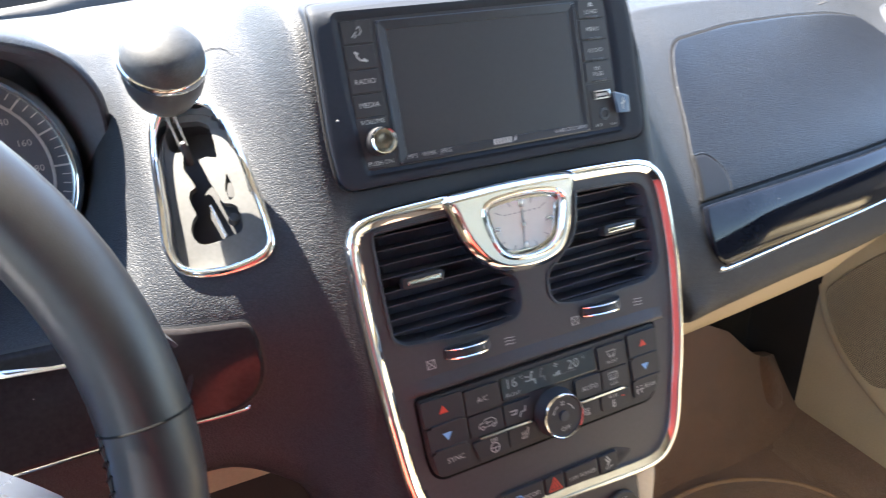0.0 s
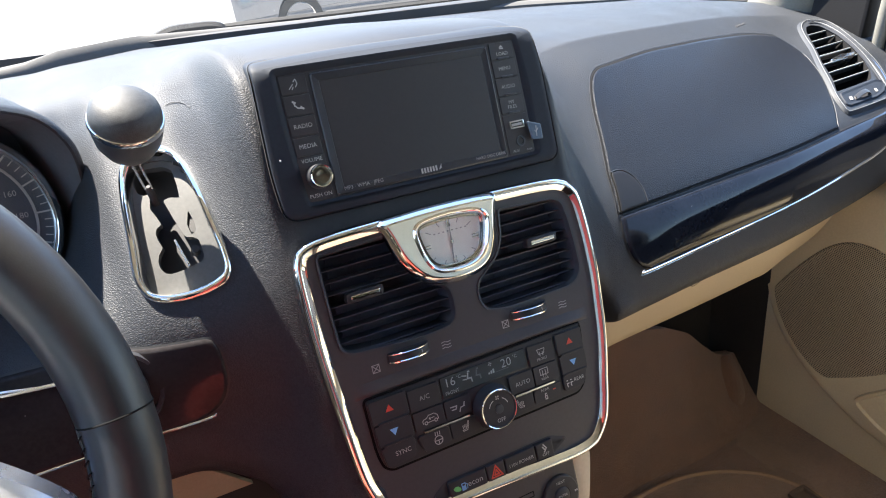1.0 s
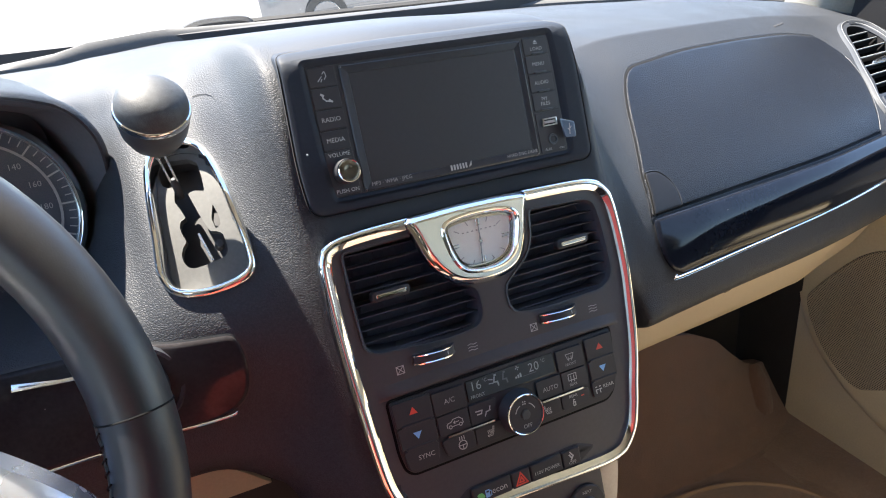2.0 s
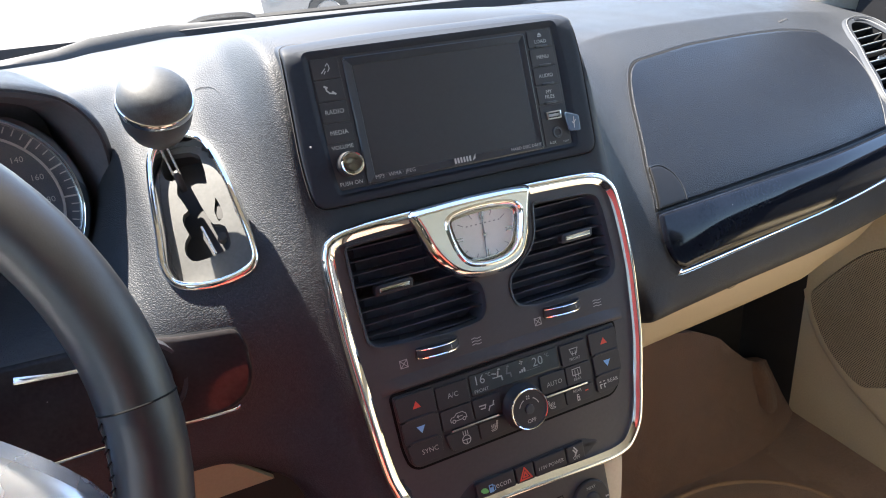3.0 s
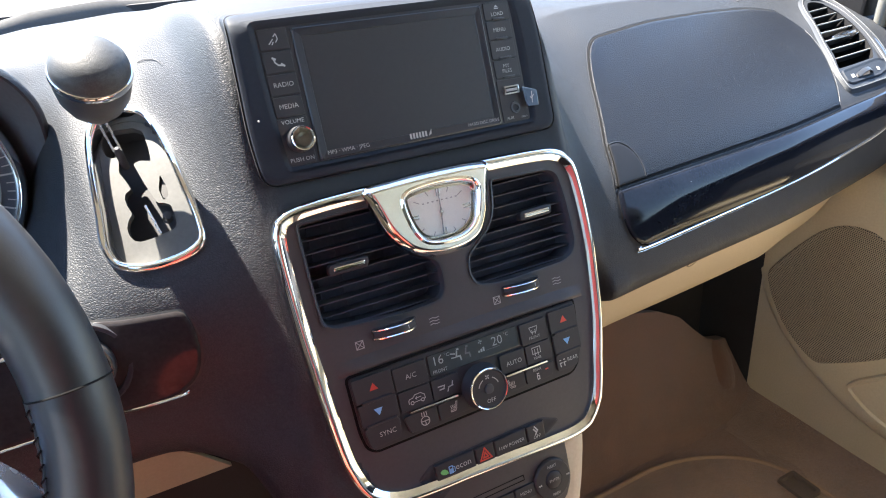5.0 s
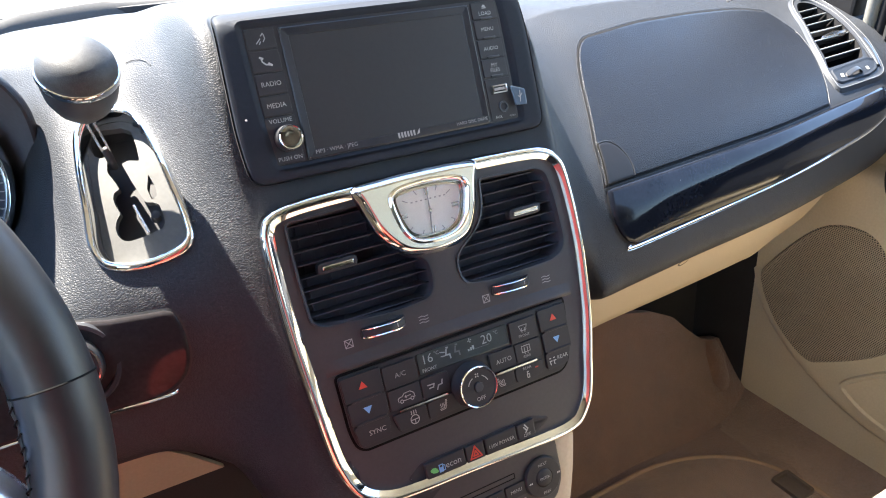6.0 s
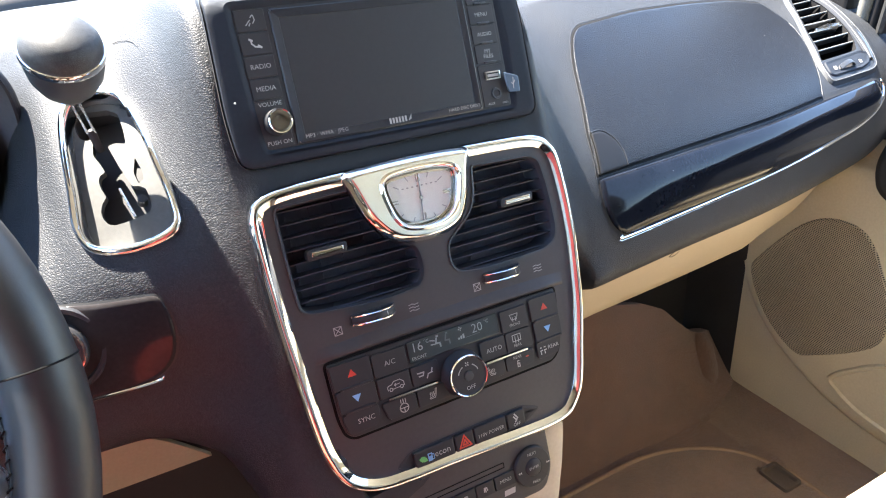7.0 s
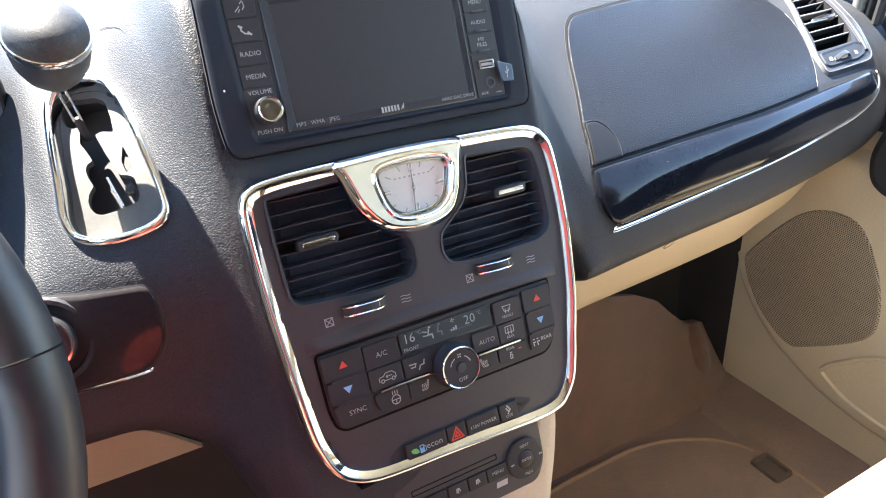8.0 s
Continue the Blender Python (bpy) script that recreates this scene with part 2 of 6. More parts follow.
def part(name, bm, mat, parent=None, label="", flat=False):
    """Links a bmesh as one mesh object under a thing or a part."""
    bmesh.ops.recalc_face_normals(bm, faces=bm.faces)
    me = bpy.data.meshes.new(name)
    bm.to_mesh(me)
    bm.free()
    me.materials.append(mat)
    if not flat:
        me.polygons.foreach_set("use_smooth", [True] * len(me.polygons))
        me.set_sharp_from_angle(angle=radians(38))
    ob = new(name, me)
    ob.parent = parent
    return tagged(ob, label=label)


def thing(name, label, category, m=None, group="", kind=""):
    ob = new(name)
    ob.empty_display_size = 0.02
    if m is not None:
        ob.matrix_world = m
    return tagged(ob, label, category, group, kind)


def flatmap(a, b, h):
    return (a, b, h)


def area(pts):
    return 0.5 * sum(p[0] * q[1] - q[0] * p[1] for p, q in zip(pts, pts[1:] + pts[:1]))


def ccw(pts):
    pts = [tuple(p) for p in pts]
    return pts if area(pts) > 0 else pts[::-1]


def rounded(corners, r, steps=5):
    """A polygon with its corners rounded; r is one radius or one for each corner."""
    pts, n = [], len(corners)
    for k, c in enumerate(corners):
        rad = r[k] if isinstance(r, (list, tuple)) else r
        p, c, q = (Vector((*v, 0)) for v in (corners[k - 1], c, corners[(k + 1) % n]))
        e, f = (p - c), (q - c)
        cut = min(rad, e.length * 0.49, f.length * 0.49)
        if rad <= 0:
            pts.append((c.x, c.y))
            continue
        a, b = c + e.normalized() * cut, c + f.normalized() * cut
        for i in range(steps + 1):
            t = i / steps
            v = a * (1 - t) ** 2 + c * 2 * t * (1 - t) + b * t * t
            pts.append((v.x, v.y))
    return ccw(pts)


def box_outline(x0, x1, y0, y1, r=0.002, steps=3):
    return rounded([(x0, y0), (x1, y0), (x1, y1), (x0, y1)], r, steps)


def curve_outline(pts, steps=6, closed=True):
    """A smooth curve through points."""
    out, n = [], len(pts)
    for k in range(n if closed else n - 1):
        a, b, c, d = (Vector((*pts[(k + i) % n if closed else min(max(k + i, 0), n - 1)], 0)) for i in (-1, 0, 1, 2))
        for i in range(steps):
            t = i / steps
            v = 0.5 * (2 * b + (c - a) * t + (2 * a - 5 * b + 4 * c - d) * t * t + (3 * b - a - 3 * c + d) * t**3)
            out.append((v.x, v.y))
    if not closed:
        out.append(tuple(pts[-1]))
    return ccw(out) if closed else out


def dense(pts, step):
    out = []
    for p, q in zip(pts, pts[1:] + pts[:1]):
        n = max(1, int(math.dist(p, q) / step))
        out += [(p[0] + (q[0] - p[0]) * i / n, p[1] + (q[1] - p[1]) * i / n) for i in range(n)]
    return out


def inset(pts, d):
    """The outline moved inwards by d."""
    if not d:
        return pts
    out, n = [], len(pts)
    for k in range(n):
        p, c, q = Vector(pts[k - 1]), Vector(pts[k]), Vector(pts[(k + 1) % n])
        e, f = (c - p), (q - c)
        e = e.normalized() if e.length > 1e-9 else f.normalized()
        f = f.normalized() if f.length > 1e-9 else e
        m = Vector((-e.y - f.y, e.x + f.x))
        m = m.normalized() if m.length > 1e-6 else Vector((-e.y, e.x))
        s = max(0.45, m.dot(Vector((-e.y, e.x))))
        out.append((c.x + m.x * d / s, c.y + m.y * d / s))
    return out


def band(bm, pts, section, F=flatmap, cap=True, foot=False, fill=0):
    """Rings round an outline, one for each (inset, height), joined; cap closes the last, foot the first."""
    pts = ccw(pts)
    rings = []
    for d, h in section:
        rings.append([bm.verts.new(F(a, b, h)) for a, b in inset(pts, d)])
    for r, s in zip(rings, rings[1:]):
        for k in range(len(r)):
            bm.faces.new((r[k - 1], r[k], s[k], s[k - 1]))
    if cap:
        last = inset(pts, section[-1][0])
        ca, cb = sum(p[0] for p in last) / len(last), sum(p[1] for p in last) / len(last)
        ring = rings[-1]
        near = inset(pts, section[-1][0] + 0.0003)
        if area(near) > 0.3 * area(last) > 0:
            nxt = [bm.verts.new(F(a, b, section[-1][1])) for a, b in near]
            for k in range(len(ring)):
                bm.faces.new((ring[k - 1], ring[k], nxt[k], nxt[k - 1]))
            ring, last = nxt, near
        for i in range(fill):
            t = 1 - (i + 1) / (fill + 1)
            nxt = [bm.verts.new(F(ca + (a - ca) * t, cb + (b - cb) * t, section[-1][1])) for a, b in last]
            for k in range(len(ring)):
                bm.faces.new((ring[k - 1], ring[k], nxt[k], nxt[k - 1]))
            ring = nxt
        c = bm.verts.new(F(ca, cb, section[-1][1]))
        for k in range(len(ring)):
            bm.faces.new((ring[k - 1], ring[k], c))
    if foot:
        bm.faces.new(rings[0][::-1])
    return bm


def slab(pts, z0, z1, bevel=0.001, F=flatmap, fill=0):
    return band(bmesh.new(), pts, [(0, z0), (0, z1 - bevel), (bevel * 0.3, z1 - bevel * 0.3), (bevel, z1)], F, fill=fill)


def holed(outer, holes, z, F=flatmap, thick=0.0):
    """A flat sheet with holes; thick turns its edges down."""
    bm = bmesh.new()
    edges, loops = [], []
    for loop in [outer, *holes]:
        vs = [bm.verts.new((a, b, 0)) for a, b in loop]
        loops.append(vs)
        edges += [bm.edges.new((vs[k - 1], vs[k])) for k in range(len(vs))]
    bmesh.ops.triangle_fill(bm, edges=edges, use_beauty=True, use_dissolve=False, normal=(0, 0, 1))
    flat = {v: (v.co.x, v.co.y) for v in bm.verts}
    if thick:
        for vs in loops:
            low = [bm.verts.new((0, 0, 0)) for _ in vs]
            for v, w in zip(vs, low):
                w.co = F(*flat[v], z - thick)
            for k in range(len(vs)):
                bm.faces.new((vs[k - 1], vs[k], low[k], low[k - 1]))
    for v, (a, b) in flat.items():
        v.co = F(a, b, z)
    return bm


def tube(path, radius, sides=8, closed=False, bm=None, ends=True):
    """A round bar along points; radius is one number or one for each point."""
    bm = bm or bmesh.new()
    path = [Vector(p) for p in path]
    n = len(path)
    rings, side = [], None
    for k in range(n):
        p = path[k - 1] if closed or k else path[0]
        q = path[(k + 1) % n] if closed or k < n - 1 else path[-1]
        d = (q - p).normalized()
        if side is None:
            side = d.orthogonal().normalized()
        side = (side - d * side.dot(d)).normalized()
        up = d.cross(side)
        r = radius[k] if isinstance(radius, (list, tuple)) else radius
        rings.append([bm.verts.new(path[k] + (side * math.cos(a) + up * math.sin(a)) * r) for a in (i * math.tau / sides for i in range(sides))])
    for k in range(n if closed else n - 1):
        r, s = rings[k], rings[(k + 1) % n]
        if closed and k == n - 1:
            shift = min(range(sides), key=lambda i: (s[i].co - r[0].co).length)
            s = s[shift:] + s[:shift]
        for i in range(sides):
            bm.faces.new((r[i - 1], r[i], s[i], s[i - 1]))
    if ends and not closed:
        bm.faces.new(rings[0][::-1])
        bm.faces.new(rings[-1])
    return bm


def lathe(profile_points, sides=32, bm=None, m=Matrix()):
    """A turned body from (radius, height) points about z."""
    bm = bm or bmesh.new()
    rings = []
    for r, z in profile_points:
        if r < 1e-6:
            rings.append([bm.verts.new(m @ Vector((0, 0, z)))])
        else:
            rings.append([bm.verts.new(m @ Vector((r * math.cos(a), r * math.sin(a), z))) for a in (i * math.tau / sides for i in range(sides))])
    for r, s in zip(rings, rings[1:]):
        for i in range(sides):
            vs = [r[i - 1] if len(r) > 1 else r[0], r[i] if len(r) > 1 else r[0], s[i] if len(s) > 1 else s[0], s[i - 1] if len(s) > 1 else s[0]]
            vs = list(dict.fromkeys(vs))
            if len(vs) > 2:
                bm.faces.new(vs)
    return bm


def block(x0, x1, y0, y1, z0, z1, bevel=0.003, bm=None):
    bm = bm or bmesh.new()
    made = bmesh.ops.create_cube(bm, size=1.0, matrix=Matrix.LocRotScale(((x0 + x1) / 2, (y0 + y1) / 2, (z0 + z1) / 2), None, (x1 - x0, y1 - y0, z1 - z0)))
    if bevel:
        edges = list({e for v in made["verts"] for e in v.link_edges})
        bmesh.ops.bevel(bm, geom=edges, offset=bevel, segments=2, affect="EDGES", profile=0.6)
    return bm


def sheet(rows):
    """A surface through rows of points."""
    bm = bmesh.new()
    grid = [[bm.verts.new(p) for p in row] for row in rows]
    for r, s in zip(grid, grid[1:]):
        for k in range(len(r) - 1):
            bm.faces.new((r[k], r[k + 1], s[k + 1], s[k]))
    return bm


def inside(x, y, pts):
    hit = False
    for p, q in zip(pts, pts[1:] + pts[:1]):
        if (p[1] > y) != (q[1] > y) and x < (q[0] - p[0]) * (y - p[1]) / (q[1] - p[1]) + p[0]:
            hit = not hit
    return hit


def spans(pts, y):
    """The stretches of an outline's inside along a level line."""
    xs = sorted((q[0] - p[0]) * (y - p[1]) / (q[1] - p[1]) + p[0] for p, q in zip(pts, pts[1:] + pts[:1]) if (p[1] > y) != (q[1] > y))
    return list(zip(xs[::2], xs[1::2]))


def lettering(text, size, x, y, z, mat, parent, name="lettering", turn=0.0, label=""):
    font = bpy.data.curves.new(name, "FONT")
    font.body, font.size, font.align_x, font.align_y = text, size, "CENTER", "CENTER"
    font.resolution_u = 2
    font.offset = -0.006 * size
    ob = bpy.data.objects.new(name, font)
    me = bpy.data.meshes.new_from_object(ob)
    bpy.data.objects.remove(ob)
    me.name = name
    me.materials.clear()
    me.materials.append(mat)
    made = new(name, me)
    made.parent = parent
    made.matrix_local = pose(x, y, z, 0, 0, turn)
    return tagged(made, label=label)


def marks(strokes, width, z, mat, parent, name="symbol", label=""):
    """A printed symbol from strokes, each a list of points."""
    bm = bmesh.new()
    for stroke in strokes:
        for p, q in zip(stroke, stroke[1:]):
            p, q = Vector((*p, z)), Vector((*q, z))
            d = (q - p).normalized() * width / 2
            s = Vector((-d.y, d.x, 0))
            bm.faces.new([bm.verts.new(v) for v in (p - d + s, p - d - s, q + d - s, q + d + s)])
    return part(name, bm, mat, parent, label, flat=True)


def patch(pts, z, mat, parent, name="symbol", label="", F=flatmap):
    bm = bmesh.new()
    bm.faces.new([bm.verts.new(F(a, b, z)) for a, b in pts])
    return part(name, bm, mat, parent, label, flat=True)


def mm(text):
    """Pairs of millimetres as a list of points in metres."""
    v = [float(s) / 1000 for s in text.split()]
    return list(zip(v[::2], v[1::2]))


# ---- the shape of the dash ----
# Fore-and-aft profiles of the padded dash, each at its own x: ten (y, z) pairs from the windscreen down to the return under the lip.
PROFILES = {
    -0.80: "45 65 33 67 24 66 18 63 13 59 8 55 5 50 3 45 3 40 10 36",
    -0.45: "50 64.4 37 65.8 26 65.2 23 62.5 19 55.5 12 52.8 3.5 51.6 0 46 0 40 8 36",
    -0.30: "52.5 64.5 37 66 25.5 65.4 22.5 62.5 19 56 9 53.6 1.8 51.4 -0.5 46 -0.4 40 7.5 36",
    -0.262: "54 64.8 38 66.4 23.5 66.2 18 64.2 13 61 7 57 1.2 52.2 -0.8 45.7 -0.6 40 7.2 36",
    -0.24: "54.5 64.9 38 66.6 22 66.8 15.5 65.2 10 62 4.5 57.5 0.2 52.4 -1.2 45.5 -0.8 40 7 36",
    -0.19: "56.5 65.1 38 66.8 20 67.4 14 66 9 62.8 2.8 57.5 -1.2 52.4 -2.2 45 -2.5 38 6 33.5",
    -0.16: "57.5 65.2 38 67 19 68.6 11 67.2 5.5 64 1.2 58 -1.8 52.2 -3.6 44 -7 33.5 3 27",
    -0.137: "58 65.1 38 67.2 18 69.6 7.5 69.6 3.2 66.5 -0.1 58 -2.4 52 -5.3 44 -10 31 0 27",
    0.0: "59.5 65 38 67.6 18 69.8 8 69.8 4 66 0.6 58 -1.8 52 -4.7 44 -9.5 31 0 28",
    0.110: "59.5 65 38 67.3 18 69.3 8 69.3 3.4 66 0.1 58 -2.2 52 -4.8 44 -8.9 33.6 0 31.5",
    0.126: "59.5 65 38 67.2 18 69.2 8 69.2 3.2 66 -0.1 58 -2.4 52 -4.9 45 -6.8 38.5 0 36",
    0.145: "59.5 64.9 38 66.9 20 67.8 10 66.2 5 62.5 1 56.5 -1.2 51.5 -2.8 46.5 1.5 41.5 6 39.5",
    0.168: "59.5 64.8 39 66.6 22 66.6 13 64.8 7.5 61.5 2.2 56 -0.8 51.3 -3 45.3 -3.6 41.6 4 38.6",
    0.20: "59.5 64.6 40 66.2 24 65.9 16 64.5 10 61 3.5 55.5 -0.3 51.3 -2.7 45.5 -3 41.4 3 37.9",
    0.27: "59.5 64.4 40 65.9 25 65.6 18 65.0 12.9 61.9 4.5 55.5 0.3 51.3 -2 45.5 -2.2 41.4 4 37.8",
    0.45: "57 64.2 40 65.4 28 65 22 64.4 16.9 61.2 7.5 55.5 2.2 51.3 0 45.5 0 41 6 37.5",
    0.61: "50 64 40 65 31 64.3 26 63.4 20.4 60.3 11 55.5 5.2 51.3 3 45.6 3 40.6 9 37.2",
    0.74: "45 63 39 63.5 33 62.8 29 61.9 23.4 59.3 13.9 55.5 7.7 51.3 5.5 46.2 5.5 40.8 11 37.2",
    0.84: "42 62 38 62.3 34 61.9 30 61.0 25 59.9 17.6 56.8 12.4 51.6 9.5 46.6 8.5 41.5 13 37.8",
}


def smooth(keys, rows, at):
    """Rows of numbers between keys, with no overshoot."""
    keys, rows, at = np.asarray(keys, float), np.asarray(rows, float), np.clip(np.asarray(at, float), keys[0], keys[-1])
    gap = np.diff(keys)[:, None]
    d = np.diff(rows, axis=0) / gap
    m = np.zeros_like(rows)
    same = d[1:] * d[:-1] > 0
    w = (gap[1:] + 2 * gap[:-1], 2 * gap[1:] + gap[:-1])
    with np.errstate(divide="ignore", invalid="ignore"):
        m[1:-1] = np.where(same, (w[0] + w[1]) / (w[0] / d[:-1] + w[1] / d[1:]), 0)
    m[0], m[-1] = d[0], d[-1]
    n = np.clip(np.searchsorted(keys, at, "right") - 1, 0, len(keys) - 2)
    h, t = gap[n], ((at - keys[n])[:, None] / gap[n])
    return ((1 + 2 * t) * (1 - t) ** 2 * rows[n] + t * (1 - t) ** 2 * h * m[n] + t * t * (3 - 2 * t) * rows[n + 1] + t * t * (t - 1) * h * m[n + 1])


PROFILE_X = sorted(PROFILES)
PROFILE_YZ = np.array([[float(v) / 100 for v in PROFILES[x].split()] for x in PROFILE_X])


def profile(x, s):
    """Points (y, z) of the dash at x for places s from 0 to 9 along its profile."""
    row = smooth(PROFILE_X, PROFILE_YZ, [x])[0].reshape(-1, 2)
    p = np.vstack([2 * row[0] - row[1], row, 2 * row[-1] - row[-2]])
    s = np.clip(np.asarray(s, float), 0, 8.9999)
    n, t = s.astype(int), (s - s.astype(int))[:, None]
    a, b, c, d = p[n], p[n + 1], p[n + 2], p[n + 3]
    fold = min(max((x - 0.195) / 0.05, 0), 1)
    a = np.where((n == 3)[:, None], a + (2 * b - c - a) * fold, a)
    d = np.where((n == 2)[:, None], d + (2 * c - b - d) * fold, d)
    return 0.5 * (2 * b + (c - a) * t + (2 * a - 5 * b + 4 * c - d) * t**2 + (3 * b - a - 3 * c + d) * t**3)


def dash_row(x):
    s = np.linspace(1.6, 8.3, 500)
    return s, profile(x, s)


def on_dash(x, z, h):
    """The place on the dash's face at x and height z, h above the skin."""
    def at(x):
        s, yz = dash_row(x)
        k = np.interp(-z, -yz[:, 1], s)
        return profile(x, [k])[0], profile(x, [k + 0.02])[0] - profile(x, [k - 0.02])[0]
    (y, zz), (dy, dz) = at(x)
    (y2, z2), _ = at(x + 0.002)
    n = Vector((0.002, y2 - y, z2 - zz)).cross(Vector((0, dy, dz)))
    n.normalize()
    if n.y > 0 or (abs(n.y) < 0.2 and n.z < 0):
        n = -n
    return Vector((x, y, zz)) + n * h


# Outlines on the face of the dash, in x and z.
SHIFT_OUT = curve_outline(mm("-232 621 -237 604 -240 578 -242 557 -234 545 -212 543 -188 548 -177 556 -175 569 -177 588 -180 611 -187 628 -200 635 -220 633"), 9)
# The passenger side vent lies in a plane of its own, across and up from its middle.
VENT_OUT = curve_outline(mm("30 101 8 81 -22 51 -71 11 -102 -22 -123 -46 -131 -64 -131 -73 -122 -77 -73 -79 -20 -79 12 -75 34 -66 48 -46 59 -22 66 8 80 42 94 73 98 92 88 106 70 113 48 110"), 4)
VENT_OPEN = rounded(mm("27 87 -26 38 -55 16 -87 -20 -111 -41 -60 -42 -2 -41 18 -28 33 -8 50 23 65 58 69 88 58 98 44 98"), 0.006)
VENT_N, VENT_U = Vector((0.0836, -0.4541, 0.8870)).normalized(), Vector((0.9835, 0.1811, 0.0)).normalized()
VENT_V = VENT_N.cross(VENT_U)
VENT_AT = Matrix.Translation((0.7550, 0.1536, 0.5603)) @ Matrix((VENT_U, VENT_V, VENT_N)).transposed().to_4x4()
GLOVE_OUT = rounded(mm("191 514 199 544 234 599 262 624 378 626 500 621 612 613 690 600 694 580 656 556 606 522 598 513.5 370 514.5"), [0, 0.01, 0.03, 0.035, 0.03, 0.03, 0.03, 0.03, 0.02, 0.03, 0.01, 0, 0])

TRIM = rounded(mm("192.5 511 600 510.5 752 509 758 500 744 486 700 473 620 464 440 459.5 318 457.5 212 456 196 470 191 492"), [0.003, 0.01, 0.004, 0.01, 0.02, 0.02, 0.03, 0.03, 0.03, 0.012, 0.012, 0.01])

# ---- the padded dash ----
dashboard = thing("dashboard", "black grained vinyl dashboard with a raised centre hood", "dashboard", kind="structure")
XS = np.concatenate([np.arange(-0.80, -0.30, 0.012), np.arange(-0.30, 0.24, 0.0035), np.arange(0.24, 0.62, 0.008), np.arange(0.62, 0.885, 0.004)])
SS = np.concatenate([np.linspace(0, 3.2, 50, endpoint=False), np.linspace(3.2, 9, 150)])
rows = []
shift_hole, vent_hole, trim_hole = inset(SHIFT_OUT, 0.004), inset(VENT_OUT, 0.005), inset(TRIM, 0.003)
to_vent = VENT_AT.inverted()
for x in XS:
    row = []
    for s, (y, z) in zip(SS, profile(x, SS)):
        p = Vector((x, y, z))
        if 3.2 < s < 8.7 and -0.275 < y * 0.342 + (z - 0.6) * 0.94 < -0.12 and abs(x) < 0.118 - 0.30 * max(0, -0.20 - y * 0.342 - (z - 0.6) * 0.94):
            p += Vector((0, 0.03, -0.01))
        elif 3.2 < s < 8.0:
            v = y * 0.342 + (z - 0.6) * 0.94
            if -0.121 < x < 0.120 and (-0.005 < v < 0.098 or -0.133 < v < -0.037):
                p += Vector((0, 0.05, -0.01))
            elif inside(x, z, shift_hole):
                p += Vector((0, 0.04, -0.04))
            elif x > 0.58 and inside(*(to_vent @ p).xy, vent_hole):
                p += VENT_N * -0.055
            elif inside(x, z, trim_hole):
                p += Vector((0, 0.035, 0))
        row.append(p)
    rows.append(row)
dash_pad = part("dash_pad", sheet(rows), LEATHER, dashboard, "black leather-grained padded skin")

# the narrow black edge between the pad and the windscreen, painted sunlit grey
rim = []
for x in np.arange(-0.80, 0.881, 0.02):
    y, z = profile(x, [0.0])[0]
    high = float(np.interp(x, [-0.8, -0.40, -0.36, -0.30, -0.26, -0.18, -0.05, 0.06, 0.3], [0.006, 0.007, 0.009, 0.013, 0.0175, 0.017, 0.013, 0.011, 0.010]))
    rim.append([(x, y - 0.002, z - 0.012), (x, y + 0.001, z + 0.004), (x, y + 0.006, z + 0.8 * high), (x, y + 0.010, z + high), (x, y + 0.014, z + high), (x, y + 0.06, z - 0.05)])
part("windscreen_trim", sheet(rim), TRIMGREY, dashboard, "grey trim strip along the windscreen base")

# ---- glove box ----
glove_box = thing("glove_box", "closed black vinyl glove box door set in the dashboard", "glove box")
part("seam", band(bmesh.new(), dense(GLOVE_OUT, 0.012), [(-0.0006, 0.0001), (-0.0003, 0.0003), (0.0008, 0.0003), (0.0016, 0.0001)], on_dash, cap=False), SAIL, glove_box, "dark gap round the door")
part("lip", tube([on_dash(a, b, 0.0006) for a, b in dense(inset(GLOVE_OUT, -0.0014), 0.010)], 0.00028, 6, closed=True), LIP, glove_box, "worn pale edge round the door")
part("door", band(bmesh.new(), dense(inset(GLOVE_OUT, 0.0014), 0.012), [(0, 0.0002), (0.0001, 0.0014), (0.0006, 0.0022), (0.0022, 0.0024)], on_dash, fill=14), PAD, glove_box)
LATCH = rounded(mm("194 515 203 545 217 545 228 537 232 526 230 515"), [0.001, 0.002, 0.008, 0.008, 0.008, 0.001])
part("latch_gap", band(bmesh.new(), dense(inset(LATCH, -0.0012), 0.006), [(0, 0.0015), (0, 0.0027), (0.0016, 0.0027), (0.002, 0.0020)], on_dash, fill=2), THREAD, glove_box)
part("latch_lip", tube([on_dash(a, b, 0.0030) for a, b in dense(rounded(mm("203.5 546 217.5 546 229 538 233.3 526 231.5 515.5"), [0.0005, 0.008, 0.008, 0.008, 0.0005])[1:-1], 0.004)[:-6]], 0.0005, 6), LIP, glove_box)
part("latch", band(bmesh.new(), dense(LATCH, 0.006), [(0, 0.002), (0, 0.0032), (0.0005, 0.0036), (0.002, 0.0037)], on_dash, fill=4), LATCHBLACK, glove_box, "smooth black push latch")

# ---- lacquered trim ----
dash_trim = thing("dash_trim", "gloss black lacquered trim panel below the glove box", "trim panel")
part("gap", band(bmesh.new(), dense(inset(TRIM, -0.0015), 0.012), [(0, 0.0003), (0.003, 0.0006)], on_dash, cap=False), DARK, dash_trim)


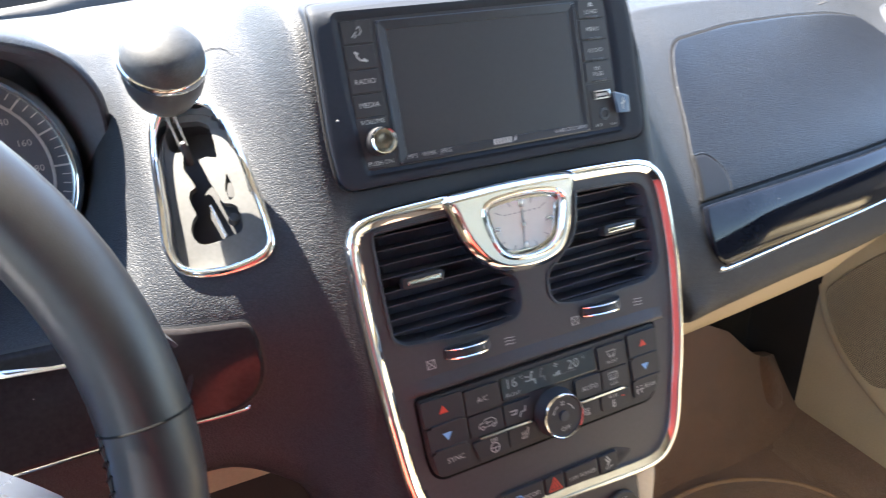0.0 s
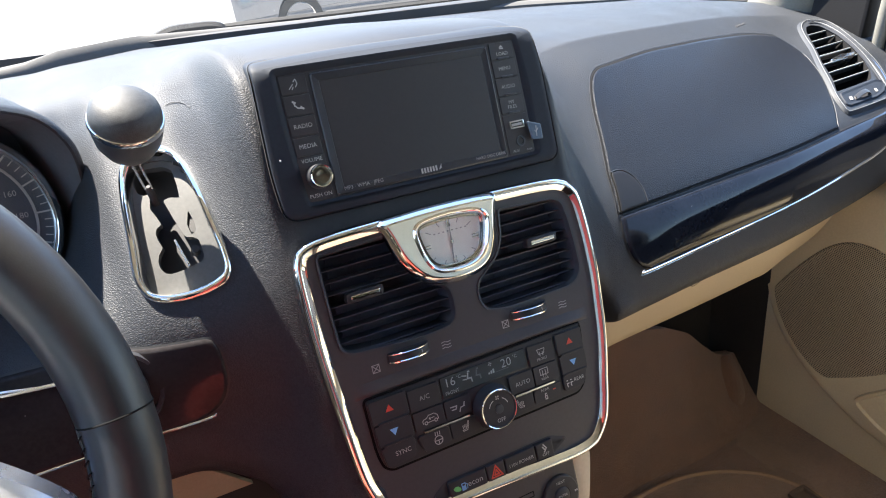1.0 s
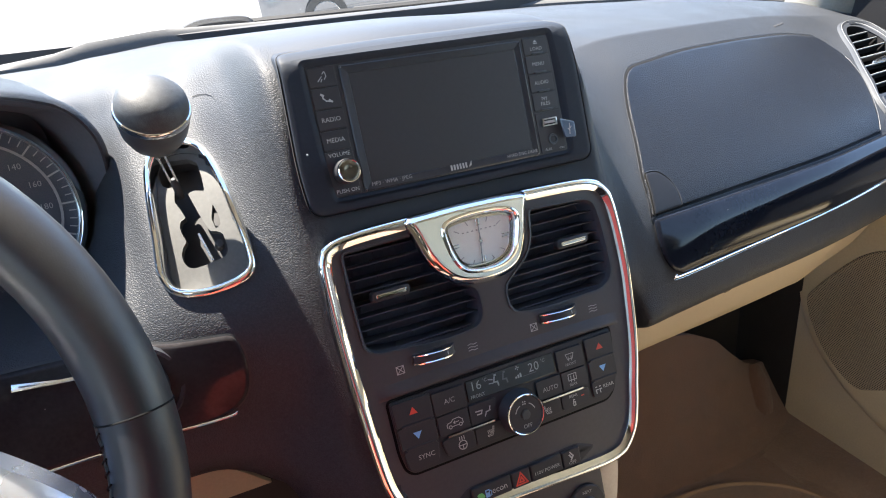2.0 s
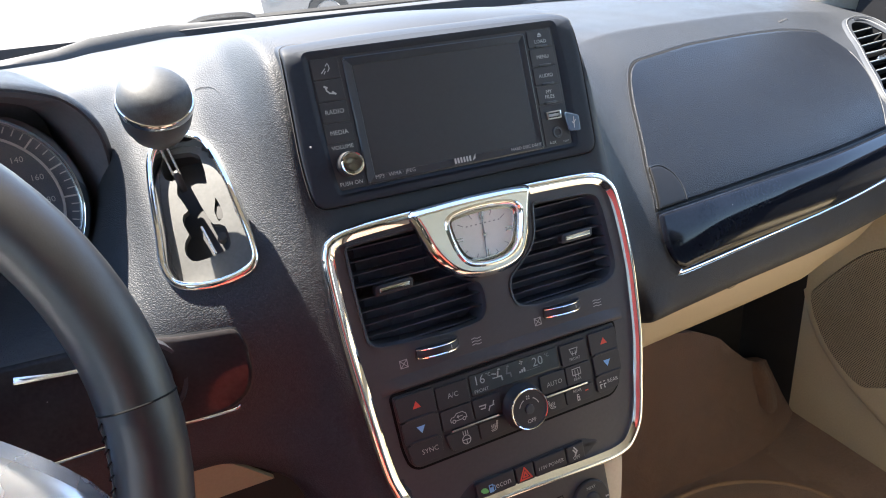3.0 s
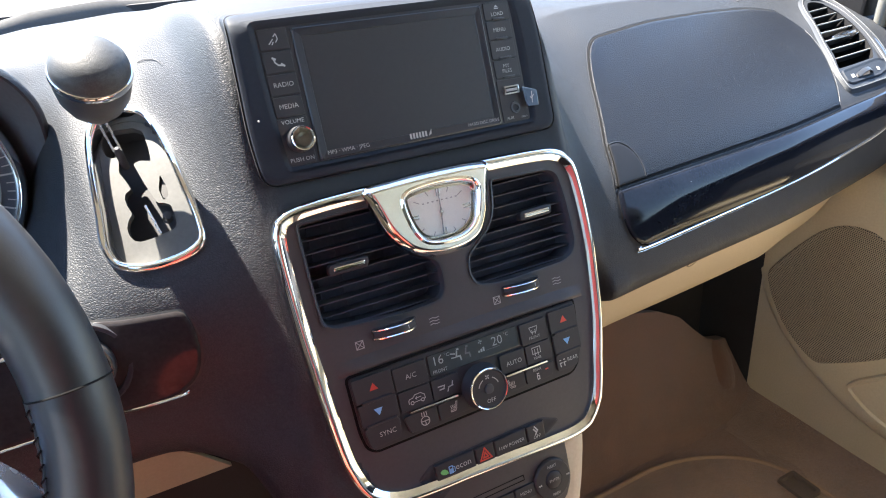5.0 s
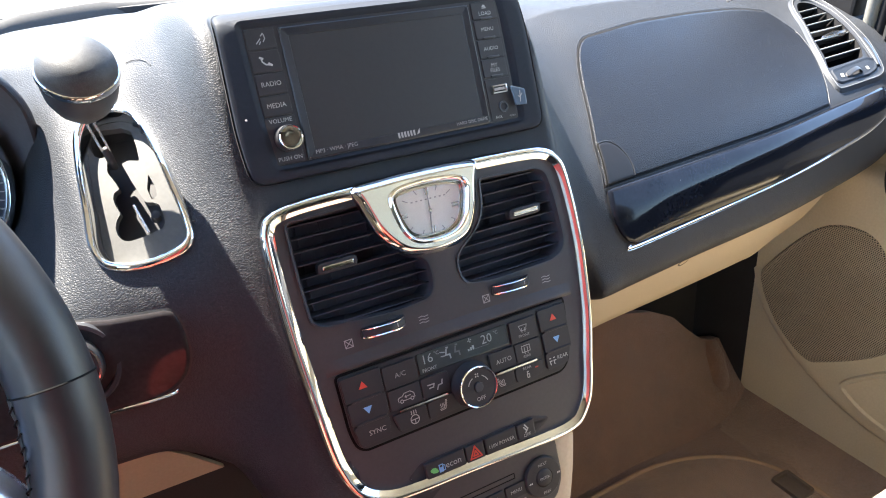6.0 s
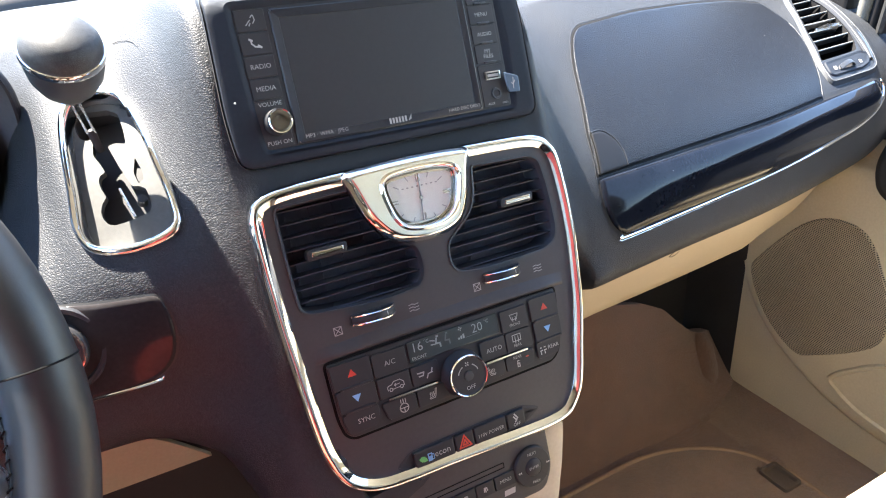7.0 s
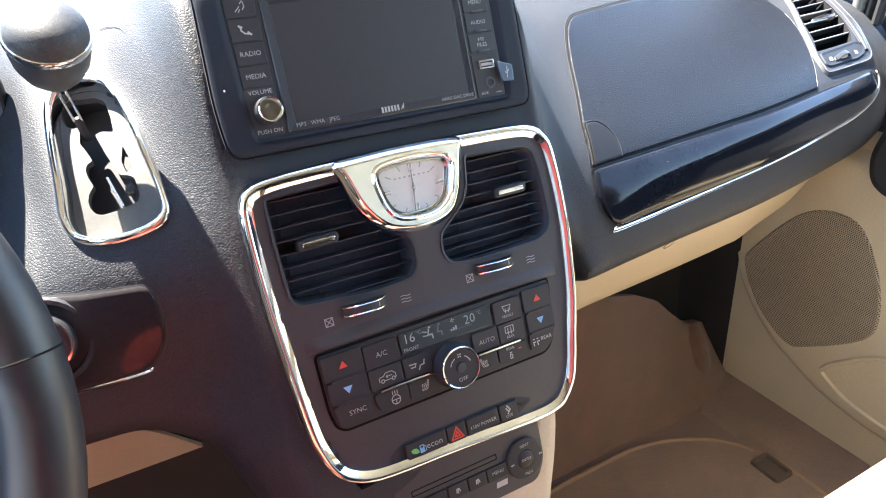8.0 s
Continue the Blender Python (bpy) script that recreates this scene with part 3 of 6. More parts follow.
def trim_face(x, z, h):
    """A hollow lower face under a crease, and an upper face that rolls over to the glove box."""
    t = min(max((z - 0.458) / 0.053, 0), 1)
    crease = float(np.interp(x, [0.19, 0.216, 0.29, 0.40, 0.76], [0.50, 0.58, 0.70, 0.78, 0.74]))
    ends = min(1, max(0, (x - 0.191) / 0.05)) * min(1, max(0, (0.757 - x) / 0.03))
    roll = float(np.interp(x, [0.25, 0.48, 0.60], [0.0042, 0.0046, 0.0080]))
    up, down = 0.003 + 0.0030 * t / crease - 0.004 * max(0, 1 - t / 0.18) ** 2, 0.0065 - roll * (t - crease) / (1 - crease)
    rise = 0.5 * (up + down) - 0.5 * math.sqrt((up - down) ** 2 + 0.0025**2) + 0.0008
    return on_dash(x, z, h + rise * ends**0.8)


part("panel", band(bmesh.new(), dense(TRIM, 0.010), [(0, 0.0002), (0, 0.0025), (0.0012, 0.0036), (0.003, 0.004)], trim_face, fill=16), TRIMBLACK, dash_trim)
STRIP = curve_outline(mm("205 459 212 456.3 318 457.8 440 459.8 620 464.3 700 473 742 486 756 500 754 508"), 8, closed=False)
part("chrome_strip", tube([on_dash(a, b, 0.0040 + 0.003 * min(max((a - 0.36) / 0.2, 0), 1)) for a, b in STRIP], [0.0004 if k in (0, len(STRIP) - 1) else 0.0009 + 0.0011 * min(max((p[0] - 0.38) / 0.2, 0), 1) for k, p in enumerate(STRIP)], 8), CHROME, dash_trim, "thin bright chrome strip")

part("chrome_strip", tube([on_dash(a, b - 0.0030, 0.0022) for a, b in STRIP[2:-6]], 0.0004, 6), SATIN, dash_trim, "hairline bright edge under the strip")

# ---- passenger air vent ----
side_vent = thing("side_air_vent", "black louvred side air vent with a ridged grey frame", "air vent", VENT_AT)
part("housing", band(bmesh.new(), VENT_OUT, [(-0.0035, -0.006), (-0.0022, -0.0022), (-0.0010, -0.0006), (0.0004, 0.0004)], cap=False), LEATHER, side_vent, "black vinyl surround")
part("frame", band(bmesh.new(), VENT_OUT, [(0.0, 0.0), (0.0008, 0.0012), (0.0026, 0.0018), (0.0042, 0.0012), (0.0052, 0.0004), (0.0060, -0.003)], cap=False), VENTRIM, side_vent, "rounded satin grey frame")
part("bezel", holed(inset(VENT_OUT, 0.0048), [VENT_OPEN], 0.0006), VENTRIM, side_vent, "sunken satin bezel")
part("chrome_edge", tube([(a, b, 0.0016) for a, b in inset(VENT_OUT, 0.0022)], 0.0005, 8, closed=True), SLATEDGE, side_vent, "thin bright edge")
OUTER_R = curve_outline(mm("62 108 84 103 92 91 88 73 75 43 61 9 54 -21 44 -44 26 -62"), 4, closed=False)
INNER_R = curve_outline(mm("58 101 66 99 72 88 68 58 53 23 37 -8 24 -27 15 -42 10 -56"), 4, closed=False)
for t, r, m in ((0.10, 0.0014, SATIN), (0.32, 0.0026, VENTRIM), (0.56, 0.0014, SLATEDGE), (0.80, 0.0022, VENTRIM)):
    part("ridge", tube([(a + (c - a) * t, b + (d - b) * t, 0.0006) for (a, b), (c, d) in zip(OUTER_R, INNER_R)], r, 8), m, side_vent)
part("duct", band(bmesh.new(), inset(VENT_OPEN, -0.0008), [(0, 0.0004), (0.001, -0.046)]), SAIL, side_vent)
PLATE_V = rounded(mm("-113 -45 -1 -43 18 -48 16 -58 -4 -67 -36 -71.5 -116 -69 -123 -64"), 0.006)
part("plate", band(bmesh.new(), PLATE_V, [(-0.001, -0.004), (0, 0.0014), (0.0014, 0.0026), (0.0030, 0.0024), (0.0044, 0.0014)]), HOODSKIN, side_vent, "satin plate with a raised edge")
for a, b, c, d in ((22, 81.5, 69, 77), (1, 65.5, 65, 60), (-17, 48.5, 59, 43.5), (-37, 30.5, 53, 25), (-57, 12, 45, 8.5), (-74, -6, 34, -7.5), (-88, -23, 25, -24)):
    a, b, c, d = a / 1000, b / 1000, c / 1000, d / 1000
    slat = part("slat", tube([(a, b, -0.0020), (c, d, -0.0020)], 0.0011, 6), SLATEDGE, side_vent)
    part("vane", sheet([[(a, b - 0.0003, -0.0028), (c, d - 0.0003, -0.0028)], [(a, b + 0.003, -0.016), (c, d + 0.003, -0.016)]]), SAIL, slat)
for k in range(4):
    part("rear_vane", sheet([[(-0.055 + 0.026 * k, -0.030, -0.030), (-0.025 + 0.026 * k, 0.040, -0.030)], [(-0.053 + 0.026 * k, -0.030, -0.042), (-0.023 + 0.026 * k, 0.040, -0.042)]]), SAIL, side_vent)
part("tab", slab(rounded(mm("-28 15.5 11 19 38 13 30 7 -1 10 -30 13"), 0.002), -0.008, 0.0022, 0.0012), SATIN, side_vent, "chrome vane tab")
part("wheel_slot", band(bmesh.new(), rounded(mm("-91 -57.5 -44 -57.5 -51 -66 -94 -64"), 0.003), [(0, 0.0012), (0.0008, 0.0028), (0.0016, 0.0018)]), DARK, side_vent)
rows = []
for k in range(13):
    t = k / 12
    c, lift = Vector((-0.0890 + 0.0410 * t, -0.0605 - 0.0010 * t + 0.0012 * math.sin(math.pi * t), 0)), 0.0062 * math.sin(math.pi * t)
    rows.append([c + Vector((0.0, d, lift + h + 0.0012)) for d, h in ((-0.0034, 0.0), (-0.0030, 0.0010), (0.0, 0.0016), (0.0030, 0.0010), (0.0034, 0.0))])
part("thumb_wheel", sheet(rows), SOFT, side_vent, "ribbed thumb wheel")
for a, b in ((-0.1060, -0.0610), (-0.0310, -0.0630)):
    patch([(a, b), (a + 0.0080, b - 0.0004), (a + 0.0110, b + 0.0050), (a + 0.0030, b + 0.0054)], 0.0020, GREYPRINT, side_vent)


def dash_rise(u, v):
    """How far the dash stands over the vent's plane."""
    gap = []
    for h in np.linspace(0.03, -0.03, 25):
        p = VENT_AT @ Vector((u, v, h))
        line = profile(p.x, np.linspace(2.2, 7.0, 60))
        line = line[np.argsort(line[:, 0])]
        gap.append(p.z - float(np.interp(p.y, line[:, 0], line[:, 1])))
        if gap[-1] < 0:
            return h + 0.0025 * (0 if len(gap) < 2 else -gap[-1] / (gap[-2] - gap[-1]))
    return -0.03


# the vent follows the gentle roll of the dash
US, VS = np.arange(-0.15, 0.1211, 0.015), np.arange(-0.10, 0.1301, 0.009)
RISE = np.clip([[dash_rise(u, v) for v in VS] for u in US], -0.025, 0.025)
for ob in side_vent.children_recursive:
    for p in ob.data.vertices:
        p.co.z += float(np.interp(p.co.y, VS, [np.interp(p.co.x, US, RISE[:, k]) for k in range(len(VS))])) + 0.0022
part("hairline", tube([on_dash(x, z, 0.0006) for x, z in mm("-184 660 -179 662 -174 663 -170.5 662.5 -169 660.5")], 0.0003, 6), DARK, dashboard, "short curved scratch in the vinyl")
# embossed mark above the glove box
airbag_mark = thing("embossed_mark", "small embossed mark on the dash top", "mark")
for a in (0.612, 0.624, 0.636):
    part("stroke", band(bmesh.new(), dense(box_outline(a, a + 0.009, 0.6205, 0.6225, 0.0006), 0.004), [(0, 0), (0.0003, 0.0006)], on_dash), DARK, airbag_mark)

# ---- gear shifter ----
gear_shifter = thing("gear_shifter", "dash-mounted gear lever with leather knob and chrome surround", "gear lever")
part("chrome_surround", band(bmesh.new(), SHIFT_OUT, [(-0.0005, -0.001), (-0.0003, 0.002), (0.0006, 0.0036), (0.0020, 0.0045), (0.0034, 0.0042), (0.0044, 0.0030), (0.0049, 0.001), (0.0051, -0.012)], on_dash, cap=False), CHROME, gear_shifter, "polished chrome ring")
part("well", band(bmesh.new(), inset(SHIFT_OUT, 0.0050), [(0, -0.011), (0.0015, -0.018), (0.0022, -0.030)], on_dash, fill=3), DARK, gear_shifter, "deep black well")
PLATE = inset(SHIFT_OUT, 0.0052)
SLOT = rounded(mm("-219 626 -226 623 -227.5 616 -226 611.8 -222 610.3 -217.5 611 -220.4 602 -217.6 597 -215.6 592 -220 590 -221.7 587 -221.5 583 -219.6 578 -223.7 574 -225.8 570 -225.6 566 -223 562.8 -219 562 -210.5 563.3 -196 567 -193.4 570 -193.3 575 -193.8 580.5 -197 582.2 -201.5 582.6 -203 586 -206 594 -209.4 606 -204.7 607.5 -197.8 606.7 -197 615 -197.5 624 -203 626.5"), 0.0012, 3)
NOTCH = rounded(mm("-195 598.5 -193 591 -193.4 586 -197.4 583.7 -198.4 590"), 0.001, 2)
part("gate_plate", holed(PLATE, [SLOT, NOTCH], -0.010, on_dash, 0.006), GATE, gear_shifter, "grey plastic gate with a stepped slot")
part("gate_rail", tube([on_dash(-0.2096, 0.5815, -0.0090), on_dash(-0.2048, 0.5650, -0.0090)], 0.0010, 6), SATIN, gear_shifter)
part("lock_pin", lathe([(0.0, 0.002), (0.0032, 0.001), (0.0036, -0.006)], 14, m=Matrix.Translation(on_dash(-0.1975, 0.5740, -0.008)) @ pose(0, 0, 0, 45)), DARK, gear_shifter)
KNOB = Vector((-0.2197, 0.042, 0.6737))
CAP = material("worn black knob leather", (0.040, 0.043, 0.047), 0.56, bump=0.35, bump_scale=900, grain="leather", depth=0.00015, vary=0.3, coarse=60, spec=0.35)
AXIS = Vector((0.06, -0.56, 0.83)).normalized()
turn = AXIS.to_track_quat("Z", "Y").to_matrix().to_4x4()
foot = on_dash(-0.2155, 0.607, -0.016)
neck = KNOB - AXIS * 0.032
part("lever", tube([foot, foot.lerp(neck, 0.30), foot.lerp(neck, 0.34)], [0.0030, 0.0030, 0.0016], 12), DARK, gear_shifter, "dark lever sleeve")
for d in (-0.0026, 0.0022):
    part("lever_rod", tube([foot.lerp(neck, 0.30) + Vector((d, -0.001, 0)), neck - AXIS * 0.006 + Vector((d, -0.001, 0))], 0.0009, 8), SATIN, gear_shifter, "thin bright rod")
knob_at = Matrix.Translation(KNOB) @ turn
knob = part("knob", lathe([(0.0, -0.0405), (0.0065, -0.0400), (0.0120, -0.0365), (0.0180, -0.0290), (0.0224, -0.0195), (0.0240, -0.0105), (0.0242, -0.0035)], 40, m=knob_at), SOFT, gear_shifter, "rounded black knob")
part("ring", lathe([(0.0237, -0.0042), (0.0251, -0.0036), (0.0256, -0.0012), (0.0251, 0.0010), (0.0239, 0.0014)], 40, m=knob_at), CHROME, knob, "chrome band")
part("leather_cap", lathe([(0.0243, 0.0010), (0.0242, 0.0042), (0.0229, 0.0092), (0.0190, 0.0138), (0.0132, 0.0166), (0.0065, 0.0180), (0, 0.0184)], 40, m=knob_at), CAP, knob, "black leather cap")

# ---- ignition panel ----
IGN = rounded(mm("-203 516 -199 502 -198.5 480 -205 463 -219 453.5 -260 450 -420 446 -420 512"), [0.006, 0.006, 0.012, 0.012, 0.012, 0.01, 0.002, 0.002])
ignition_panel = thing("ignition_panel", "gloss black ignition panel with a key switch", "panel")
part("gap", band(bmesh.new(), dense(inset(IGN, -0.0016), 0.012), [(0, 0.0003), (0.003, 0.0008)], on_dash, cap=False), DARK, ignition_panel)


def ignition_face(x, z, h):
    """Fuller below, but for its rounded end."""
    return on_dash(x, z, h + 1.2 * max(0, 0.494 - z) ** 2 * min(max((-0.214 - x) / 0.02, 0), 1))


part("panel", band(bmesh.new(), dense(IGN, 0.006), [(0, 0.0), (0, 0.0018), (0.001, 0.0028), (0.003, 0.0032)], ignition_face, fill=14), PIANO, ignition_panel)
part("chrome_strip", tube([on_dash(a, b, 0.0046) for a, b in curve_outline(mm("-212 456.5 -219 453.3 -260 449.8 -330 448 -420 445.6"), 6, closed=False)], [0.0003, 0.0006, 0.0009] + [0.0012] * 22, 8), CHROME, ignition_panel)
part("upper_strip", slab(rounded(mm("-350 505 -344 502.2 -300 501.2 -285 501.4 -285 504 -300 504.6"), [0.0005, 0.002, 0.002, 0.001, 0.001, 0.002]), 0.002, 0.007, 0.002, on_dash), SATIN, ignition_panel, "tapered bright blade")
seat_at = on_dash(-0.272, 0.4885, 0.0045)
out = (on_dash(-0.272, 0.4885, 0.02) - seat_at).normalized()
ign_at = Matrix.Translation(seat_at) @ out.to_track_quat("Z", "Y").to_matrix().to_4x4()
part("bezel", lathe([(0.0315, -0.001), (0.030, 0.0015), (0.0275, 0.001), (0.0255, -0.003), (0.020, -0.004)], 36, m=ign_at), CLUSTER, ignition_panel, "round black recess")
key_switch = part("key_switch", lathe([(0.0205, -0.004), (0.0195, 0.006), (0.017, 0.008), (0, 0.008)], 32, m=ign_at), BUTTON, ignition_panel)
part("ring", lathe([(0.0182, 0.0072), (0.0186, 0.0086), (0.0172, 0.0090), (0.0168, 0.0080)], 36, m=ign_at), SATIN, key_switch)

# ---- lower panels ----
lower_panel = thing("lower_dash_panel", "beige plastic panel under the passenger dash", "panel")
rows = []
for x in np.arange(0.150, 0.861, 0.01):
    t = min(max((x - 0.150) / 0.13, 0), 1)
    y, z = profile(x, [8.6])[0]
    low = float(smooth([0.15, 0.30, 0.45, 0.61, 0.67, 0.735, 0.80, 0.86], [[0.262], [0.260], [0.256], [0.253], [0.270], [0.289], [0.325], [0.345]], [x])[0][0])
    far = float(np.interp(x, [0.15, 0.30, 0.60, 0.86], [0.10, 0.122, 0.150, 0.152])) - y
    drop = 0.25 + 0.75 * math.sin(t * math.pi / 2)
    rows.append([(x, y + 0.002, z + 0.004), (x, y + 0.004 + 0.10 * far * drop, z - 0.012 * drop), (x, y + 0.40 * far * drop, z + (low + 0.075 - z) * drop), (x, y + 0.67 * far * drop, z + (low + 0.03 - z) * drop),
                 (x, y + 0.86 * far * drop, z + (low + 0.004 - z) * drop), (x, y + far * drop, z + (low - z) * drop), (x, y + far + 0.055, z + (low + 0.015 - z) * drop)])
part("panel", sheet(rows), BEIGE, lower_panel)
part("screw_recess", lathe([(0.0085, 0.002), (0.0080, 0.003), (0.0065, 0.0015), (0, 0.0012)], 20, m=Matrix.Translation((0.372, 0.0525, 0.3595)) @ Vector((0.10, -0.87, -0.49)).to_track_quat("Z", "Y").to_matrix().to_4x4() @ Matrix.Diagonal((1, 0.8, 1, 1))), CLUSTER, lower_panel, "small dark screw hole")

knee_panel = thing("knee_panel", "beige plastic knee panel below the steering column", "panel")
part("panel", slab(rounded([(-0.70, 0.2065), (-0.183, 0.2055), (-0.2066, 0.2325), (-0.2282, 0.2550), (-0.2525, 0.2725), (-0.2794, 0.2842), (-0.34, 0.293), (-0.70, 0.296)], [0.01, 0.0, 0.02, 0.02, 0.02, 0.02, 0.03, 0.01]), 0, 0.007, 0.0008, lambda a, b, h: (a, 0.17 - h + (0.3 - b) * 0.12, b)), KNEE, knee_panel)

# ---- centre stack: u across, v up the sloping face, n out of it ----
SLOPE = 20.0
STACK = pose(0, 0, 0.6, 90 - SLOPE)
centre_stack = thing("centre_stack", "charcoal centre console panel framed in bright chrome", "console", STACK)
CHROME_OUT = curve_outline(mm("-136.5 -58 -134.5 -43 -127.6 -34 -110 -29 -66 -27 -10 -26 47 -26.5 95 -28.3 113.5 -32 124 -39.5 130 -52 133.5 -80 134.8 -111 134 -135 131 -173 127 -199 122.5 -220 119 -238 113 -258 102 -273 92 -279 74 -281.5 38 -280.5 4 -278.5 -28 -277 -60 -276 -85 -273.5 -103 -266.5 -114.4 -256 -122 -239 -126.8 -215 -132.3 -152 -134.5 -124 -136.1 -90"), 9)
VENT_L = rounded(mm("-117.5 -42.5 -86 -41.3 -48 -40.5 -45 -57 -36 -77 -26 -88 -14 -95 -12 -104 -12.2 -118 -18 -127 -44 -129.5 -70 -128 -108 -124.5 -115.5 -119 -117 -90"), [0.005, 0.02, 0.004, 0.02, 0.02, 0.02, 0.006, 0.004, 0.006, 0.008, 0.02, 0.02, 0.006, 0.006, 0.03])
VENT_R = rounded(mm("46 -43.5 72 -44.6 102 -45.8 111 -51 114.5 -68 116.5 -90 117.5 -113 113 -122.5 102 -127.5 64 -128.5 34 -128.5 15 -124.5 10.5 -113 12.5 -99 26 -89 36.5 -80.5 43 -68"), [0.004, 0.02, 0.006, 0.010, 0.02, 0.02, 0.006, 0.008, 0.02, 0.02, 0.02, 0.006, 0.006, 0.006, 0.02, 0.02, 0.02])
part("face_panel", holed(inset(CHROME_OUT, 0.009), [VENT_L, VENT_R], 0.0, thick=0.012), PANEL, centre_stack, "satin charcoal plastic face")
part("chrome_frame", band(bmesh.new(), CHROME_OUT, [(-0.0006, -0.012), (-0.0006, 0.0006), (0.0, 0.0026), (0.0010, 0.0042), (0.0024, 0.0053), (0.0040, 0.0057), (0.0052, 0.0054), (0.0058, 0.0050), (0.0061, 0.0048), (0.0096, 0.0026), (0.0098, 0.0024), (0.0100, 0.0), (0.0102, -0.004)], cap=False), CHROME, centre_stack, "wide polished chrome frame")
# ledge between the vents and the climate controls
rows = []
for v, n in ((-0.1480, -0.0004), (-0.1495, 0.0001), (-0.1510, 0.0005), (-0.1555, 0.0025), (-0.1570, 0.0030), (-0.1586, 0.0029), (-0.1600, 0.0016), (-0.1606, 0.0001)):
    rows.append([(x, v - 0.0012 * (x / 0.112) ** 2, n * min(1, (0.114 - abs(x)) / 0.016 + 0.02)) for x in np.linspace(-0.1138, 0.1138, 48)])
part("ridge", sheet(rows), PANEL, centre_stack, "folded ledge above the climate controls")


def centre_vent(outline, tab_x, tab_y, count):
    vent = thing("air_vent", "black louvred dash air vent with a chrome vane tab", "air vent", STACK, group="centre air vents")
    part("lip", band(bmesh.new(), inset(outline, -0.0005), [(0, 0.0), (0, 0.0012), (0.0015, 0.0010), (0.003, -0.003)], cap=False), SOFT, vent)
    part("duct", band(bmesh.new(), inset(outline, 0.0012), [(0, -0.001), (0.001, -0.026)]), DUCT, vent)
    top, low = max(p[1] for p in outline), min(p[1] for p in outline)
    for k in range(count):
        v = top - (k + 0.6) * (top - low) / count
        for a, b in spans(outline, v):
            if b - a < 0.012:
                continue
            a, b = a + 0.0015, b - 0.0015
            part("slat", sheet([[(a, v + d, h), (b, v + d, h)] for d, h in ((0.0003, -0.0064), (0.0, -0.0060), (-0.0005, -0.0062), (-0.0006, -0.008), (-0.0004, -0.024), (0.0004, -0.0235), (0.0003, -0.0064))]), LOUVRE, vent)
    for u in np.arange(min(p[0] for p in outline) + 0.012, max(p[0] for p in outline), 0.019):
        ys = spans([(p[1], p[0]) for p in outline], u)
        for c, d in ys:
            part("vane", sheet([[(u, c, -0.0245), (u, d, -0.0245)], [(u + 0.001, c, -0.0258), (u + 0.001, d, -0.0258)]]), DUCT, vent)
    tab = part("tab", slab(rounded([(tab_x - 0.0165, tab_y - 0.0044), (tab_x + 0.0155, tab_y - 0.0042), (tab_x + 0.0165, tab_y + 0.0044), (tab_x - 0.0155, tab_y + 0.0042)], 0.0038), -0.0070, -0.0004, 0.0014), BUTTON, vent)
    part("bright_tip", slab(rounded([(tab_x - 0.0128, tab_y - 0.0019), (tab_x + 0.0124, tab_y - 0.0017), (tab_x + 0.0128, tab_y + 0.0020), (tab_x - 0.0124, tab_y + 0.0018)], 0.0012), -0.0005, 0.0012, 0.0010), CHROME, tab, "chrome finger tab")
    return vent


centre_vent(VENT_L, -0.0852, -0.0815, 9)
centre_vent(VENT_R, 0.0838, -0.0798, 9)

# ---- clock ----
clock = thing("dash_clock", "ivory analogue clock in a polished chrome shield", "clock", STACK)
SHIELD = curve_outline(mm("-64 -29 -60.5 -44 -54 -62 -46 -75 -36 -84.5 -24 -90 -6 -92.5 11 -91 23 -86 30.5 -77.5 36.5 -63 40.5 -45 43.5 -30 30 -26.5 -8 -25.5 -40 -26.3"), 5)
FACE = curve_outline(mm("-36 -45 -32 -39 -20 -36.8 -3 -36.2 14 -37.6 23.5 -40.5 27 -46.5 24.8 -58 20 -71 10 -78.2 -4 -80.3 -20 -78.3 -28.5 -72 -33.5 -60"), 5)
part("shield", band(bmesh.new(), SHIELD, [(0, 0.000), (0, 0.0052), (0.0008, 0.0066), (0.0044, 0.0104), (0.0052, 0.0110), (0.0062, 0.0112)], cap=False), CHROME, clock)
part("shield_top", holed(inset(SHIELD, 0.0062), [inset(FACE, -0.0030)], 0.0112), CHROME, clock)
part("ring", band(bmesh.new(), inset(FACE, -0.0032), [(0, 0.0108), (0.0005, 0.0128), (0.0018, 0.0136), (0.0034, 0.0126), (0.0046, 0.0095), (0.0050, 0.0065)], cap=False), CHROME, clock, "rounded chrome ring")
part("dial", slab(inset(FACE, 0.0012), 0.002, 0.0060, 0.0003), DIAL, clock)
part("chapter_ring", band(bmesh.new(), inset(FACE, 0.0018), [(0, 0.0060), (0.0003, 0.0072), (0.0022, 0.0076), (0.0030, 0.0061)], cap=False), CHROME, clock)
CLOCK = (-0.0055, -0.0585)
for h in range(12):
    a = math.radians(90 - 30 * h)
    d = Vector((math.cos(a), math.sin(a)))
    reach = 0.0268 - 0.0070 * abs(d.y) ** 1.5
    long = 0.0075 if h % 3 == 0 else 0.0050
    p, q = Vector(CLOCK) + d * reach, Vector(CLOCK) + d * (reach - long)
    side = Vector((-d.y, d.x)) * (0.00032 if h % 3 else 0.00045)
    for shift in ((0,) if h % 3 else (-1, 1)):
        o = Vector((-d.y, d.x)) * 0.0011 * shift
        part("hour_mark", slab([tuple(p + side + o), tuple(p - side + o), tuple(q - side + o), tuple(q + side + o)], 0.006, 0.0064 if h % 3 else 0.0070, 0.0002), MARK if h % 3 else CHROME, clock)
